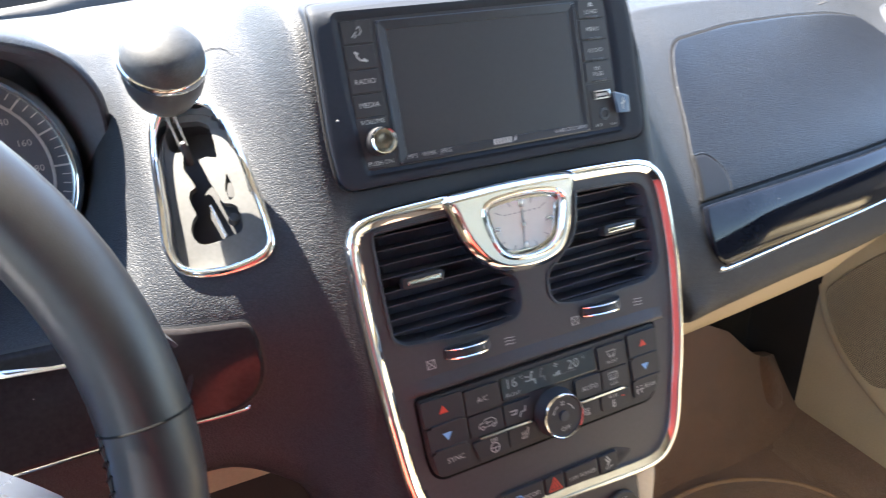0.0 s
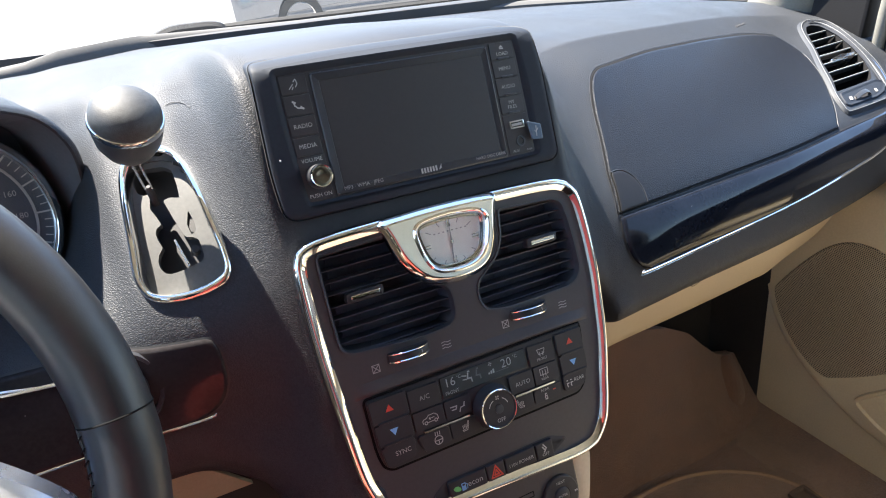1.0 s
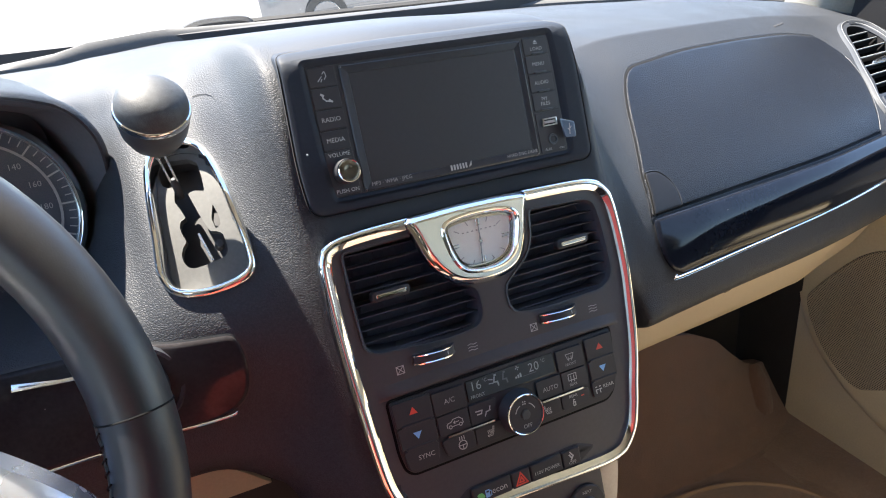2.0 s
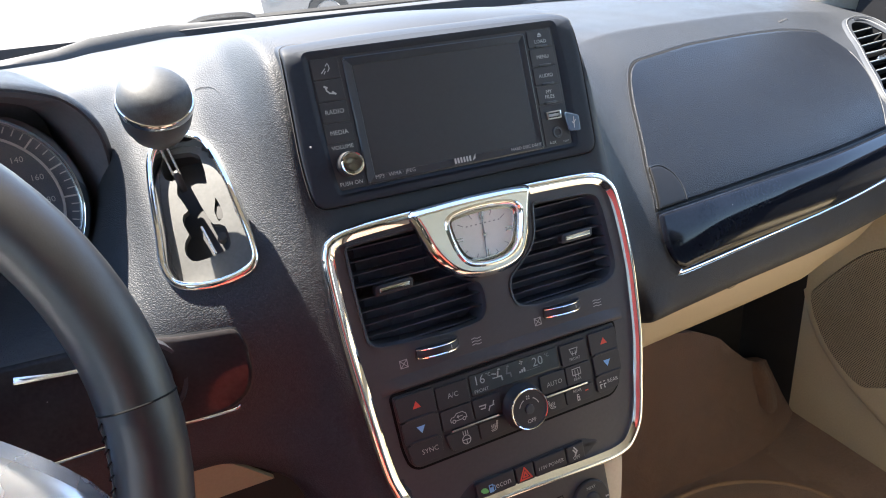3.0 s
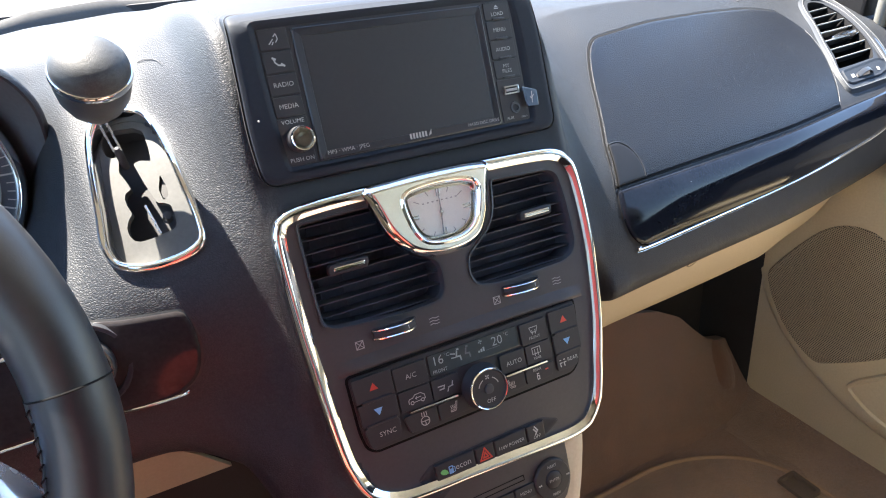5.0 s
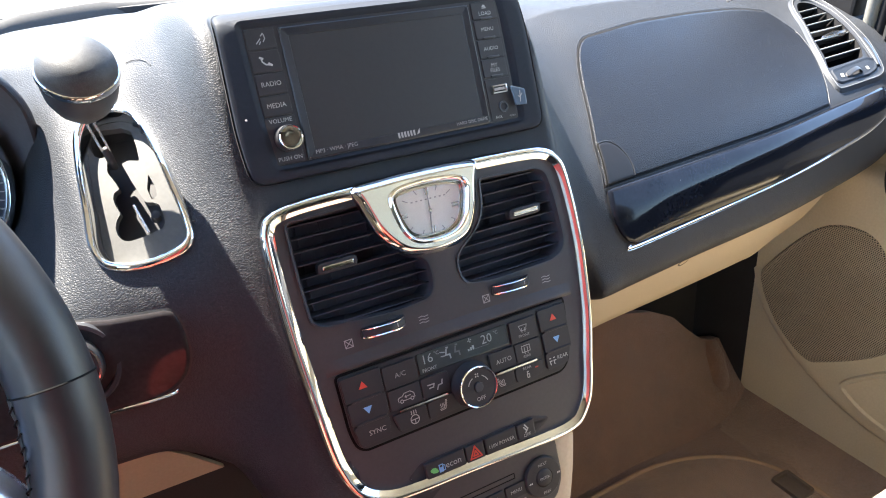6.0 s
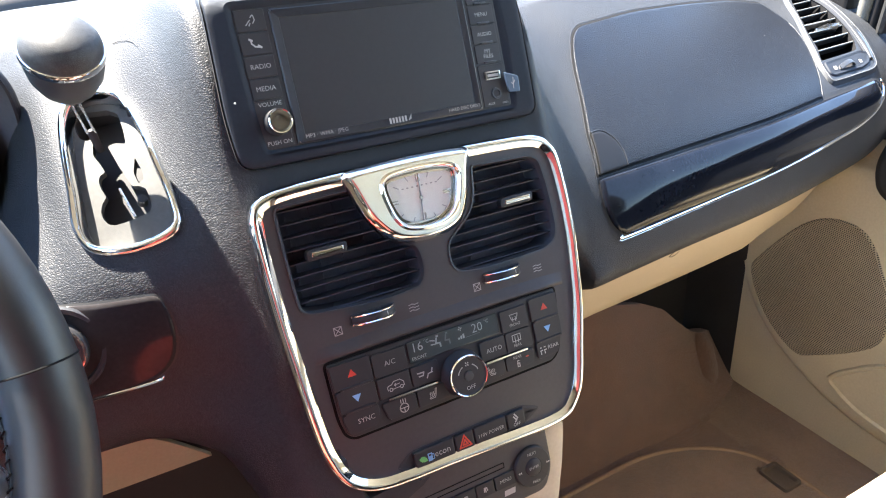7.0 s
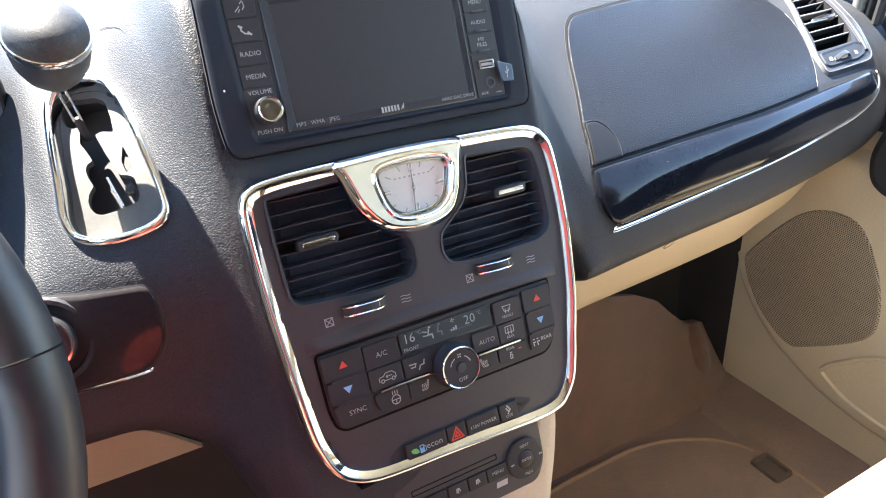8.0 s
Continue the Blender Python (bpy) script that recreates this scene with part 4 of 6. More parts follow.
for name, deg, reach, w in (("hour_hand", 88, 0.0135, 0.0007), ("minute_hand", 264, 0.020, 0.0006)):
    d = Vector((math.cos(radians(deg)), math.sin(radians(deg))))
    s, c = Vector((-d.y, d.x)) * w, Vector(CLOCK)
    part(name, slab([tuple(c + s - d * 0.003), tuple(c - s - d * 0.003), tuple(c + d * reach - s * 0.3), tuple(c + d * reach + s * 0.3)], 0.0066, 0.0072, 0.0002), HANDSTEEL, clock)
part("hub", lathe([(0.0016, 0.006), (0.0014, 0.0076), (0, 0.0078)], 12, m=Matrix.Translation((*CLOCK, 0))), SATIN, clock)
for k in range(8):
    x, y = CLOCK[0] - 0.0145 + k * 0.0041, CLOCK[1] + 0.0085
    patch([(x, y), (x + 0.0017, y), (x + 0.0017, y + 0.0010), (x, y + 0.0010)], 0.0062, MARK, clock, "maker_bar")
glass = part("glass", slab(inset(FACE, 0.0014), 0.0074, 0.0082, 0.0005), GLASS, clock)
glass.visible_shadow = False

# ---- vent thumb wheels ----


def thumb_wheel(u, v):
    ob = thing("thumb_wheel", "chrome-edged thumb wheel below a dash vent", "control wheel", STACK, group="vent thumb wheels")
    part("recess", band(bmesh.new(), rounded([(u - 0.0195, v - 0.0048), (u + 0.0185, v - 0.0050), (u + 0.0195, v + 0.0048), (u - 0.0185, v + 0.0048)], 0.003), [(0, 0.0006), (0.0008, 0.0011), (0.0015, 0.0008)]), DARK, ob)
    rows = []
    for k in range(17):
        a = math.radians(-62 + 124 * k / 16)
        x, bulge = u + 0.0175 * math.sin(a) / math.sin(math.radians(62)), 0.0020 + 0.0085 * (math.cos(a) - math.cos(math.radians(62))) / (1 - math.cos(math.radians(62)))
        rows.append([(x, v - 0.0036, bulge * 0.5), (x, v - 0.0036, bulge - 0.0006), (x, v - 0.0028, bulge), (x, v + 0.0028, bulge), (x, v + 0.0036, bulge - 0.0006), (x, v + 0.0036, 0.0)])
    wheel = part("wheel", sheet(rows), BUTTON, ob)
    for w in (-0.0032, 0.0032):
        part("chrome_rib", tube([(r[2][0], v + w, r[2][2] + 0.0002) for r in rows], 0.0007 if w < 0 else 0.0005, 6), CHROME if w < 0 else SATIN, wheel)
    marks([[(u + 0.009, v - 0.0012), (u + 0.009, v + 0.0012)]], 0.0006, 0.0092, WHITE, ob, "mark")
    return ob


thumb_wheel(-0.0620, -0.1372)
thumb_wheel(0.0550, -0.1365)
for u in (-0.0960, 0.0300):
    x, y = (u if u > 0 else -0.0915), -0.1415
    marks([[(x - 0.003, y - 0.003), (x + 0.003, y - 0.003), (x + 0.003, y + 0.003), (x - 0.003, y + 0.003), (x - 0.003, y - 0.003)], [(x - 0.003, y - 0.003), (x + 0.003, y + 0.003)], [(x - 0.003, y + 0.003), (x + 0.003, y - 0.003)]], 0.0006, 0.0009, WHITE, centre_stack, "closed_symbol")
for x in (-0.0280, 0.0905):
    y = -0.1415
    marks([[(x - 0.004, y + k * 0.0024), (x - 0.0015, y + k * 0.0024 + 0.0005), (x + 0.0012, y + k * 0.0024 - 0.0004), (x + 0.004, y + k * 0.0024)] for k in (-1, 0, 1)], 0.0006, 0.0009, WHITE, centre_stack, "open_symbol")

# ---- radio ----
radio = thing("touchscreen_radio", "black touchscreen radio under a hooded dash bezel", "radio", STACK)
HOOD = rounded(mm("-130.5 109 -80 113 -28 114.5 60 113.5 98 112 114 107 119.5 75 119.5 -13.5 -131 -13.5 -134 20"), [0.010, 0.03, 0.03, 0.03, 0.02, 0.012, 0.03, 0.012, 0.012, 0.05], 6)
OPEN = rounded(mm("-117.5 99.5 99 100 103.5 60 101 -7 -114 -7 -118 50"), [0.006, 0.006, 0.04, 0.008, 0.008, 0.05], 6)


def hooded(a, b, h):
    """Behind the face the hood runs level towards the windscreen."""
    roll = 75 * max(0, b - 0.095) ** 2
    return (a, b, h - roll) if h > -0.004 else (a * (1 + h * 0.12), b - (h + 0.004) * 0.30, h - roll)


bm = band(bmesh.new(), dense(HOOD, 0.006), [(0.0005, -0.060), (0.0, -0.030), (0.0, -0.010), (0.0004, -0.0022), (0.0012, -0.0006), (0.0026, 0.0), (0.0050, 0.0002), (0.0066, 0.0002), (0.0085, 0.0002)], hooded, cap=False)
part("hood", bm, HOODSKIN, radio, "satin black hood")
part("hood_face", holed(inset(dense(HOOD, 0.006), 0.0085), [dense(OPEN, 0.006)], 0.0002, hooded), HOODSKIN, radio)
part("hood_gap", band(bmesh.new(), dense(HOOD, 0.006), [(-0.0010, -0.0038), (-0.0008, -0.0020), (0.0004, -0.0036)], hooded, cap=False), DARK, radio)
part("bezel", band(bmesh.new(), dense(OPEN, 0.006), [(-0.0006, 0.0001), (0.0006, 0.0), (0.0030, -0.0008), (0.0050, -0.0022), (0.006, -0.0026)]), HOODSKIN, radio, "recessed black bezel")
PLATE_R = box_outline(-0.1135, 0.0965, -0.0030, 0.0962, 0.003)
part("faceplate", slab(PLATE_R, -0.009, -0.0019, 0.0008), BUTTON, radio)
part("screen_frame", band(bmesh.new(), box_outline(-0.0880, 0.0685, -0.0022, 0.0935, 0.002), [(0, -0.004), (0.0005, -0.0012), (0.0012, -0.0008), (0.0066, -0.0016), (0.0072, -0.0025)]), DISPLAYFRAME, radio, "gloss frame round the display")
screen = part("screen", slab(box_outline(-0.0815, 0.0610, 0.0078, 0.0880, 0.001), -0.0030, -0.0020, 0.0003), SCREEN, radio, "dark switched-off display")


def radio_key(x0, x1, y0, y1, text="", size=0.0045, light=False):
    key = part("button", slab(box_outline(x0 + 0.0005, x1 - 0.0005, y0 + 0.0005, y1 - 0.0005, 0.001), -0.004, -0.0012, 0.0004), BUTTON, radio)
    lines = text.split("/")
    for k, line in enumerate(lines):
        if line:
            lettering(line, size, (x0 + x1) / 2, (y0 + y1) / 2 + ((len(lines) - 1) / 2 - k) * size * 0.95, -0.0011, WHITE, key)
    return key


KEY_Y = [0.0945, 0.0790, 0.0630, 0.0475, 0.0325]
for k, text in enumerate(("", "", "RADIO", "MEDIA")):
    key = radio_key(-0.1125, -0.0905, KEY_Y[k + 1], KEY_Y[k], text, 0.0048)
    x, y = -0.1010, (KEY_Y[k] + KEY_Y[k + 1]) / 2
    if k == 0:
        marks([[(x - 0.004, y - 0.003), (x - 0.001, y)], [(x, y + 0.002), (x + 0.0015, y + 0.0035)], [(x + 0.001, y - 0.002), (x + 0.0025, y), (x + 0.002, y + 0.003)], [(x - 0.002, y - 0.0035), (x - 0.001, y - 0.002)]], 0.0007, -0.0011, GREYPRINT, key)
    if k == 1:
        marks([[(x - 0.0035, y + 0.0025), (x - 0.0030, y), (x - 0.0010, y - 0.0020), (x + 0.002, y - 0.0026)]], 0.0010, -0.0011, WHITE, key)
        marks([[(x - 0.004, y + 0.0030), (x - 0.0026, y + 0.0022)], [(x + 0.0015, y - 0.0016), (x + 0.0030, y - 0.0028)]], 0.0014, -0.00105, WHITE, key)
for k, text in enumerate(("LOAD", "MENU", "AUDIO", "MY/FILES")):
    top, low = (0.0948, 0.0800, 0.0645, 0.0490, 0.0335)[k:k + 2]
    key = radio_key(0.0702, 0.0940, low, top, text if k else "", 0.0043)
    if not k:
        lettering("LOAD", 0.0043, 0.0825, 0.0848, -0.0011, WHITE, key)
        x, y = 0.0825, 0.0900
        patch([(x - 0.002, y), (x + 0.002, y), (x, y + 0.002)], -0.0011, WHITE, key)
        patch([(x - 0.002, y - 0.0012), (x + 0.002, y - 0.0012), (x + 0.002, y - 0.0005), (x - 0.002, y - 0.0005)], -0.0011, WHITE, key)
    part("nib", slab(box_outline(0.0770, 0.0885, low + 0.0002, low + 0.0018, 0.0006), -0.002, -0.0002, 0.0005), SOFT, key)
side_keys = part("key_bed", slab(box_outline(-0.1125, -0.0905, -0.0015, 0.0320, 0.001), -0.004, -0.0014, 0.0004), BUTTON, radio)
lettering("VOLUME", 0.0043, -0.1012, 0.0292, -0.0012, WHITE, side_keys)
lettering("PUSH ON", 0.0042, -0.1005, 0.0020, -0.0012, WHITE, side_keys)
at = Matrix.Translation((-0.0995, 0.0160, 0))
volume = part("volume_knob", lathe([(0.0094, -0.003), (0.0092, 0.006), (0.0087, 0.0085), (0.0080, 0.0092)], 32, m=at), BUTTON, radio)
part("chrome_ring", lathe([(0.0087, 0.0078), (0.0089, 0.0096), (0.0084, 0.0106), (0.0076, 0.0102)], 36, m=at), CHROME, volume)
part("cap", lathe([(0.0078, 0.0100), (0.0062, 0.0104), (0.0036, 0.0100), (0, 0.0098)], 32, m=at), SMOKED, volume, "polished knob cap")
lettering("MP3 · WMA · JPEG", 0.0042, -0.0650, 0.0026, -0.0009, WHITE, radio)
lettering("HARD DISC DRIVE", 0.0036, 0.0515, 0.0022, -0.0009, WHITE, radio)
for k in range(6):
    patch([(-0.0150 + k * 0.0026, 0.0004), (-0.0134 + k * 0.0026, 0.0004), (-0.0134 + k * 0.0026, 0.0046), (-0.0150 + k * 0.0026, 0.0046)], -0.0007, WHITE, radio, "maker_bar")
patch([(0.0008, 0.0006), (0.0034, 0.0016), (0.0040, 0.0056), (0.0022, 0.0030)], -0.0007, WHITE, radio, "maker_bar")
bay = part("socket_bay", slab(box_outline(0.0702, 0.0945, -0.0015, 0.0325, 0.001), -0.006, -0.0014, 0.0004), DARK, radio)
usb = part("usb_socket", band(bmesh.new(), box_outline(0.0755, 0.0895, 0.0205, 0.0270, 0.0006), [(0, -0.003), (0, 0.0), (0.0009, 0.0002), (0.0012, -0.003)]), STEEL, bay, "bare metal socket")
part("tongue", slab(box_outline(0.0770, 0.0880, 0.0226, 0.0248, 0.0003), -0.0028, -0.0002, 0.0002), WHITE, usb, "pale contact tongue")
cap = part("socket_cap", slab(rounded(mm("91 24.5 104 20 103.5 7 93 8"), 0.0015), 0.0015, 0.0035, 0.0005), USBCAP, bay, "open smoky plastic cap")
marks([[(0.0975, 0.0105), (0.0985, 0.0190)], [(0.0965, 0.0150), (0.0980, 0.0135)], [(0.0998, 0.0165), (0.0983, 0.0148)]], 0.0007, 0.0037, GREYPRINT, bay)
part("aux_socket", lathe([(0.0048, -0.002), (0.0045, -0.0006), (0.0030, -0.0006), (0.0026, -0.006)], 20, m=Matrix.Translation((0.0835, 0.0090, 0))), SOFT, bay)
lettering("AUX", 0.0032, 0.0772, 0.0012, -0.0012, WHITE, bay)
lettering("VIDEO", 0.0020, 0.0905, 0.0006, -0.0012, GREYPRINT, bay)
part("speck", lathe([(0.0008, -0.0), (0, 0.0006)], 8, m=Matrix.Translation((-0.1255, 0.0330, 0.0021))), WHITE, radio)

# ---- climate controls ----
climate = thing("climate_control", "black climate control panel with buttons and a central knob", "control panel", STACK)
CLIMATE = rounded(mm("-107 -164 102.5 -162.5 102.5 -172 99.6 -204 96.5 -217.5 89 -224 -97 -225 -103 -220.5 -106 -208"), [0.003, 0.003, 0.02, 0.02, 0.008, 0.006, 0.008, 0.008, 0.02])
part("gap", band(bmesh.new(), inset(CLIMATE, -0.0022), [(0, 0.0003), (0.0003, 0.0006), (0.0024, 0.0004)]), THREAD, climate)
part("bed", slab(CLIMATE, -0.001, 0.0016, 0.0008), BUTTON, climate)


def climate_key(pts, text="", size=0.0055, r=0.0015):
    key = part("button", slab(rounded(mm(pts) if isinstance(pts, str) else pts, r, 3), 0.0010, 0.0034, 0.0005), BUTTON, climate)
    if text:
        xs, ys = [p[0] for p in mm(pts)], [p[1] for p in mm(pts)]
        lettering(text, size, (min(xs) + max(xs)) / 2, (min(ys) + max(ys)) / 2, 0.0036, WHITE, key)
    return key


def triangle(key, x, y, s, mat, up):
    patch([(x - s, y - s * 0.7 * up), (x + s, y - s * 0.7 * up), (x, y + s * 0.9 * up)], 0.0036, mat, key)


for side in (-1, 1):
    c, w = (-0.0895, 16.0) if side < 0 else (0.0880, 14.2)
    a, b = c * 1000 - w, c * 1000 + w
    key = climate_key(f"{a} -185 {b} -185 {b} -165.5 {a - 0.6 * (side < 0)} -165.5")
    triangle(key, c, -0.1748, 0.0036, REDPRINT, 1)
    key = climate_key(f"{a + 1} -203.6 {b} -203.6 {b} -186.2 {a + 0.5} -186.2")
    triangle(key, c, -0.1945, 0.0036, BLUEPRINT, -1)
    for y in (-0.1855, -0.2040):
        part("nib", slab(box_outline(c - 0.0115, c + 0.0135, y - 0.0010, y + 0.0012, 0.001), 0.002, 0.0042, 0.0006), BUTTON, climate)
climate_key("-101.5 -222 -76 -221 -74 -205 -104 -205", "", r=0.003)
lettering("SYNC", 0.0056, -0.0860, -0.2130, 0.0037, WHITE, climate)
climate_key("74 -219 95 -218.5 101 -204 74 -204", "", r=0.003)
lettering("REAR", 0.0048, 0.0905, -0.2110, 0.0037, WHITE, climate)
for x in (0.0775, 0.0815):
    marks([[(x, -0.2150), (x - 0.0004, -0.2120), (x + 0.0016, -0.2120)], [(x - 0.0003, -0.2095), (x + 0.0006, -0.2095)]], 0.0009, 0.0037, WHITE, climate)
climate_key("-72.5 -186 -44 -186 -44 -167.5 -72.5 -167.5", "A/C", 0.0058)
display = part("display", slab(box_outline(-0.0420, 0.0418, -0.1845, -0.1668, 0.0012), 0.001, 0.0026, 0.0006), LCD, climate, "grey liquid crystal display")
lettering("16", 0.0108, -0.0335, -0.1728, 0.0028, DIGIT, display)
lettering("°C", 0.0042, -0.0248, -0.1705, 0.0028, DIGIT, display)
lettering("20", 0.0108, 0.0215, -0.1735, 0.0028, DIGIT, display)
lettering("°C", 0.0042, 0.0308, -0.1708, 0.0028, DIGIT, display)
lettering("FRONT", 0.0040, -0.0330, -0.1812, 0.0028, DIGIT, display)
for x0, mat in ((-0.0165, DIGIT), (-0.0080, LCDFAINT)):
    marks([[(x0 + a / 1000, -0.1740 + b / 1000) for a, b in ((0.6, 3.2), (-0.4, -0.8), (3.0, -1.2), (3.4, -4.2))]], 0.0013, 0.0028, mat, display)
    marks([[(x0 + a / 1000, -0.1740 + b / 1000) for a, b in ((1.2, 4.8), (1.9, 4.8))]], 0.0014, 0.0028, mat, display)
marks([[(-0.0215, -0.1712), (-0.0180, -0.1722)], [(-0.0212, -0.1748), (-0.0178, -0.1752)]], 0.0009, 0.0028, DIGIT, display)
for d in range(4):
    t = radians(20 + 90 * d)
    patch([(0.0060 + 0.0020 * q * math.cos(t + w), -0.1698 + 0.0020 * q * math.sin(t + w)) for q, w in ((0.1, 0), (0.8, -0.5), (1.0, 0.0), (0.7, 0.3))], 0.0028, DIGIT, display)
for k, top in enumerate((0.0016, 0.0026, 0.0036)):
    patch([(0.0030 + k * 0.0022, -0.1782), (0.0046 + k * 0.0022, -0.1782), (0.0046 + k * 0.0022, -0.1782 + top), (0.0030 + k * 0.0022, -0.1782 + top)], 0.0028, DIGIT, display)
marks([[(0.0100, -0.1782), (0.0230, -0.1782)]], 0.0004, 0.0028, LCDFAINT, display)
key = climate_key("44 -186 70.5 -186 70.5 -167.5 44 -167.5")
marks([[(0.0530, -0.1725), (0.0610, -0.1725), (0.0595, -0.1770), (0.0545, -0.1770), (0.0530, -0.1725)], [(0.0555, -0.1785), (0.0555, -0.1750)], [(0.0585, -0.1785), (0.0585, -0.1750)]], 0.0006, 0.0036, WHITE, key)
lettering("FRONT", 0.0034, 0.0570, -0.1815, 0.0036, WHITE, key)
key = climate_key("-72 -203.5 -44.5 -203.5 -44.5 -187 -72 -187")
x, y = -0.0570, -0.1955
marks([[(x + a / 1000, y + b / 1000) for a, b in ((-7.4, -2.6), (-7.6, -0.4), (-6.6, 0.8), (-3.8, 1.2), (-1.8, 3.2), (3.4, 3.4), (6.2, 1.2), (6.6, -2.0), (5.4, -2.2))], [(x + a / 1000, y + b / 1000) for a, b in ((2.8, -2.4), (-2.8, -2.6))],
       *[[(x + c / 1000 + 0.0013 * math.cos(t), y - 0.0026 + 0.0013 * math.sin(t)) for t in (radians(d) for d in range(0, 361, 45))] for c in (-4.8, 4.2)], [(x + 0.0030, y + 0.0004), (x - 0.0016, y + 0.0002), (x - 0.0006, y + 0.0012)], [(x - 0.0016, y + 0.0002), (x - 0.0006, y - 0.0008)]], 0.0006, 0.0036, WHITE, key)
key = climate_key("-43.5 -203.5 -19 -203.5 -19 -187 -43.5 -187")
x, y = -0.0305, -0.1955
marks([[(x - 0.0075, y + 0.0022), (x - 0.002, y + 0.0020), (x - 0.003, y - 0.0005), (x - 0.0065, y - 0.0005)], [(x, y - 0.0035), (x + 0.0015, y - 0.0005), (x + 0.005, y)], [(x + 0.0055, y + 0.0030), (x + 0.0045, y)]], 0.0010, 0.0036, WHITE, key)
key = climate_key("20 -203.5 44.5 -203.5 44.5 -187 20 -187")
lettering("AUTO", 0.0055, 0.0332, -0.1960, 0.0036, WHITE, key)
key = climate_key("45.5 -203.5 71 -203.5 71 -187 45.5 -187")
x, y = 0.0560, -0.1930
marks([[(x - 0.004, y - 0.0026), (x + 0.004, y - 0.0026), (x + 0.004, y + 0.0028), (x - 0.004, y + 0.0028), (x - 0.004, y - 0.0026)], [(x - 0.0015, y - 0.0042), (x - 0.0015, y + 0.0012)], [(x + 0.0015, y - 0.0042), (x + 0.0015, y + 0.0012)]], 0.0006, 0.0036, WHITE, key)
lettering("REAR", 0.0032, 0.0560, -0.1995, 0.0036, WHITE, key)
key = climate_key("-68 -221.5 -43 -221 -43 -207 -72 -207", r=0.003)
x, y = -0.0545, -0.2155
ring = [(x + 0.0036 * math.cos(a), y + 0.0036 * math.sin(a)) for a in (i * math.tau / 16 for i in range(17))]
marks([ring, [(x - 0.0034, y), (x + 0.0034, y)], [(x, y), (x, y - 0.0034)], *[[(x + d, y + 0.0044), (x + d, y + 0.0070)] for d in (-0.002, 0, 0.002)]], 0.0007, 0.0036, WHITE, key)
key = climate_key("-42 -221 -14 -220.5 -17 -207 -42 -207", r=0.002)
key2 = climate_key("17 -207 40.5 -207 40.5 -220 14 -220", r=0.002)
for k, x, d in ((key, -0.0285, 1), (key2, 0.0270, -1)):
    y = -0.2140
    marks([[(x + d * a / 1000, y + b / 1000) for a, b in ((3.6, 4.4), (2.2, -1.0), (1.2, -2.6), (-2.8, -2.8), (-3.2, -1.8), (0.4, -1.4), (1.6, 0.4), (2.6, 4.6), (3.6, 4.4))],
           *[[(x + d * (c + a) / 1000, y + b / 1000) for a, b in ((0, -0.4), (0.5, 0.5), (-0.1, 1.4), (0.4, 2.4))] for c in (-2.6, -1.1, 0.3)]], 0.00055, 0.0036, WHITE, k)
key = climate_key("41.5 -207 71 -207 68 -219.5 41.5 -220", r=0.003)
lettering("REAR", 0.0036, 0.0535, -0.2095, 0.0036, WHITE, key)
marks([[(0.0525, -0.2180), (0.0545, -0.2180), (0.0545, -0.2150), (0.0525, -0.2150), (0.0525, -0.2180)], [(0.0528, -0.2150), (0.0528, -0.2130), (0.0542, -0.2130)]], 0.0008, 0.0036, WHITE, key)
patch([(0.0615, -0.2122), (0.0645, -0.2122), (0.0645, -0.2112), (0.0615, -0.2112)], 0.0036, REDPRINT, key)
for a, b in ((-0.0655, -0.0225), (0.0230, 0.0645)):
    part("chrome_bar", slab(box_outline(a, b, -0.2060, -0.2043, 0.0006), 0.001, 0.0046, 0.0005), SATIN, climate)
knob_at = Matrix.Translation((0.0010, -0.2060, 0))
fan = part("fan_knob", lathe([(0.0195, 0.001), (0.0192, 0.003), (0.0176, 0.005), (0.0170, 0.0120), (0.0164, 0.0134), (0.0154, 0.0136), (0.0148, 0.0130), (0, 0.0130)], 48, m=knob_at), BUTTON, climate, "round fan knob")
part("chrome_ring", lathe([(0.0170, 0.0124), (0.0171, 0.0136), (0.0166, 0.0142), (0.0160, 0.0139), (0.0158, 0.0130)], 48, m=knob_at), CHROME, fan)
part("hub", lathe([(0.0042, 0.0128), (0.0040, 0.0138), (0.0026, 0.0141), (0, 0.0136)], 20, m=knob_at), SOFT, fan)
x, y = 0.0010, -0.2060
marks([[(x + 0.0095 * math.cos(a), y + 0.0095 * math.sin(a)) for a in (radians(d) for d in range(118, 166, 8))], [(x + 0.0095 * math.cos(a), y + 0.0095 * math.sin(a)) for a in (radians(d) for d in range(20, 68, 8))]], 0.0008, 0.0132, WHITE, fan)
for d in range(4):
    t = radians(45 + 90 * d)
    patch([(x + 0.0022 * q * math.cos(t + w), y + 0.0100 + 0.0022 * q * math.sin(t + w)) for q, w in ((0.15, 0), (0.8, -0.55), (1.0, 0.0), (0.7, 0.35))], 0.0133, WHITE, fan)
lettering("OFF", 0.0048, x, y - 0.0098, 0.0133, WHITE, fan)
marks([[(x - 0.0165, y), (x - 0.0048, y)], [(x + 0.0048, y), (x + 0.0165, y)]], 0.0004, 0.0132, DARK, fan)

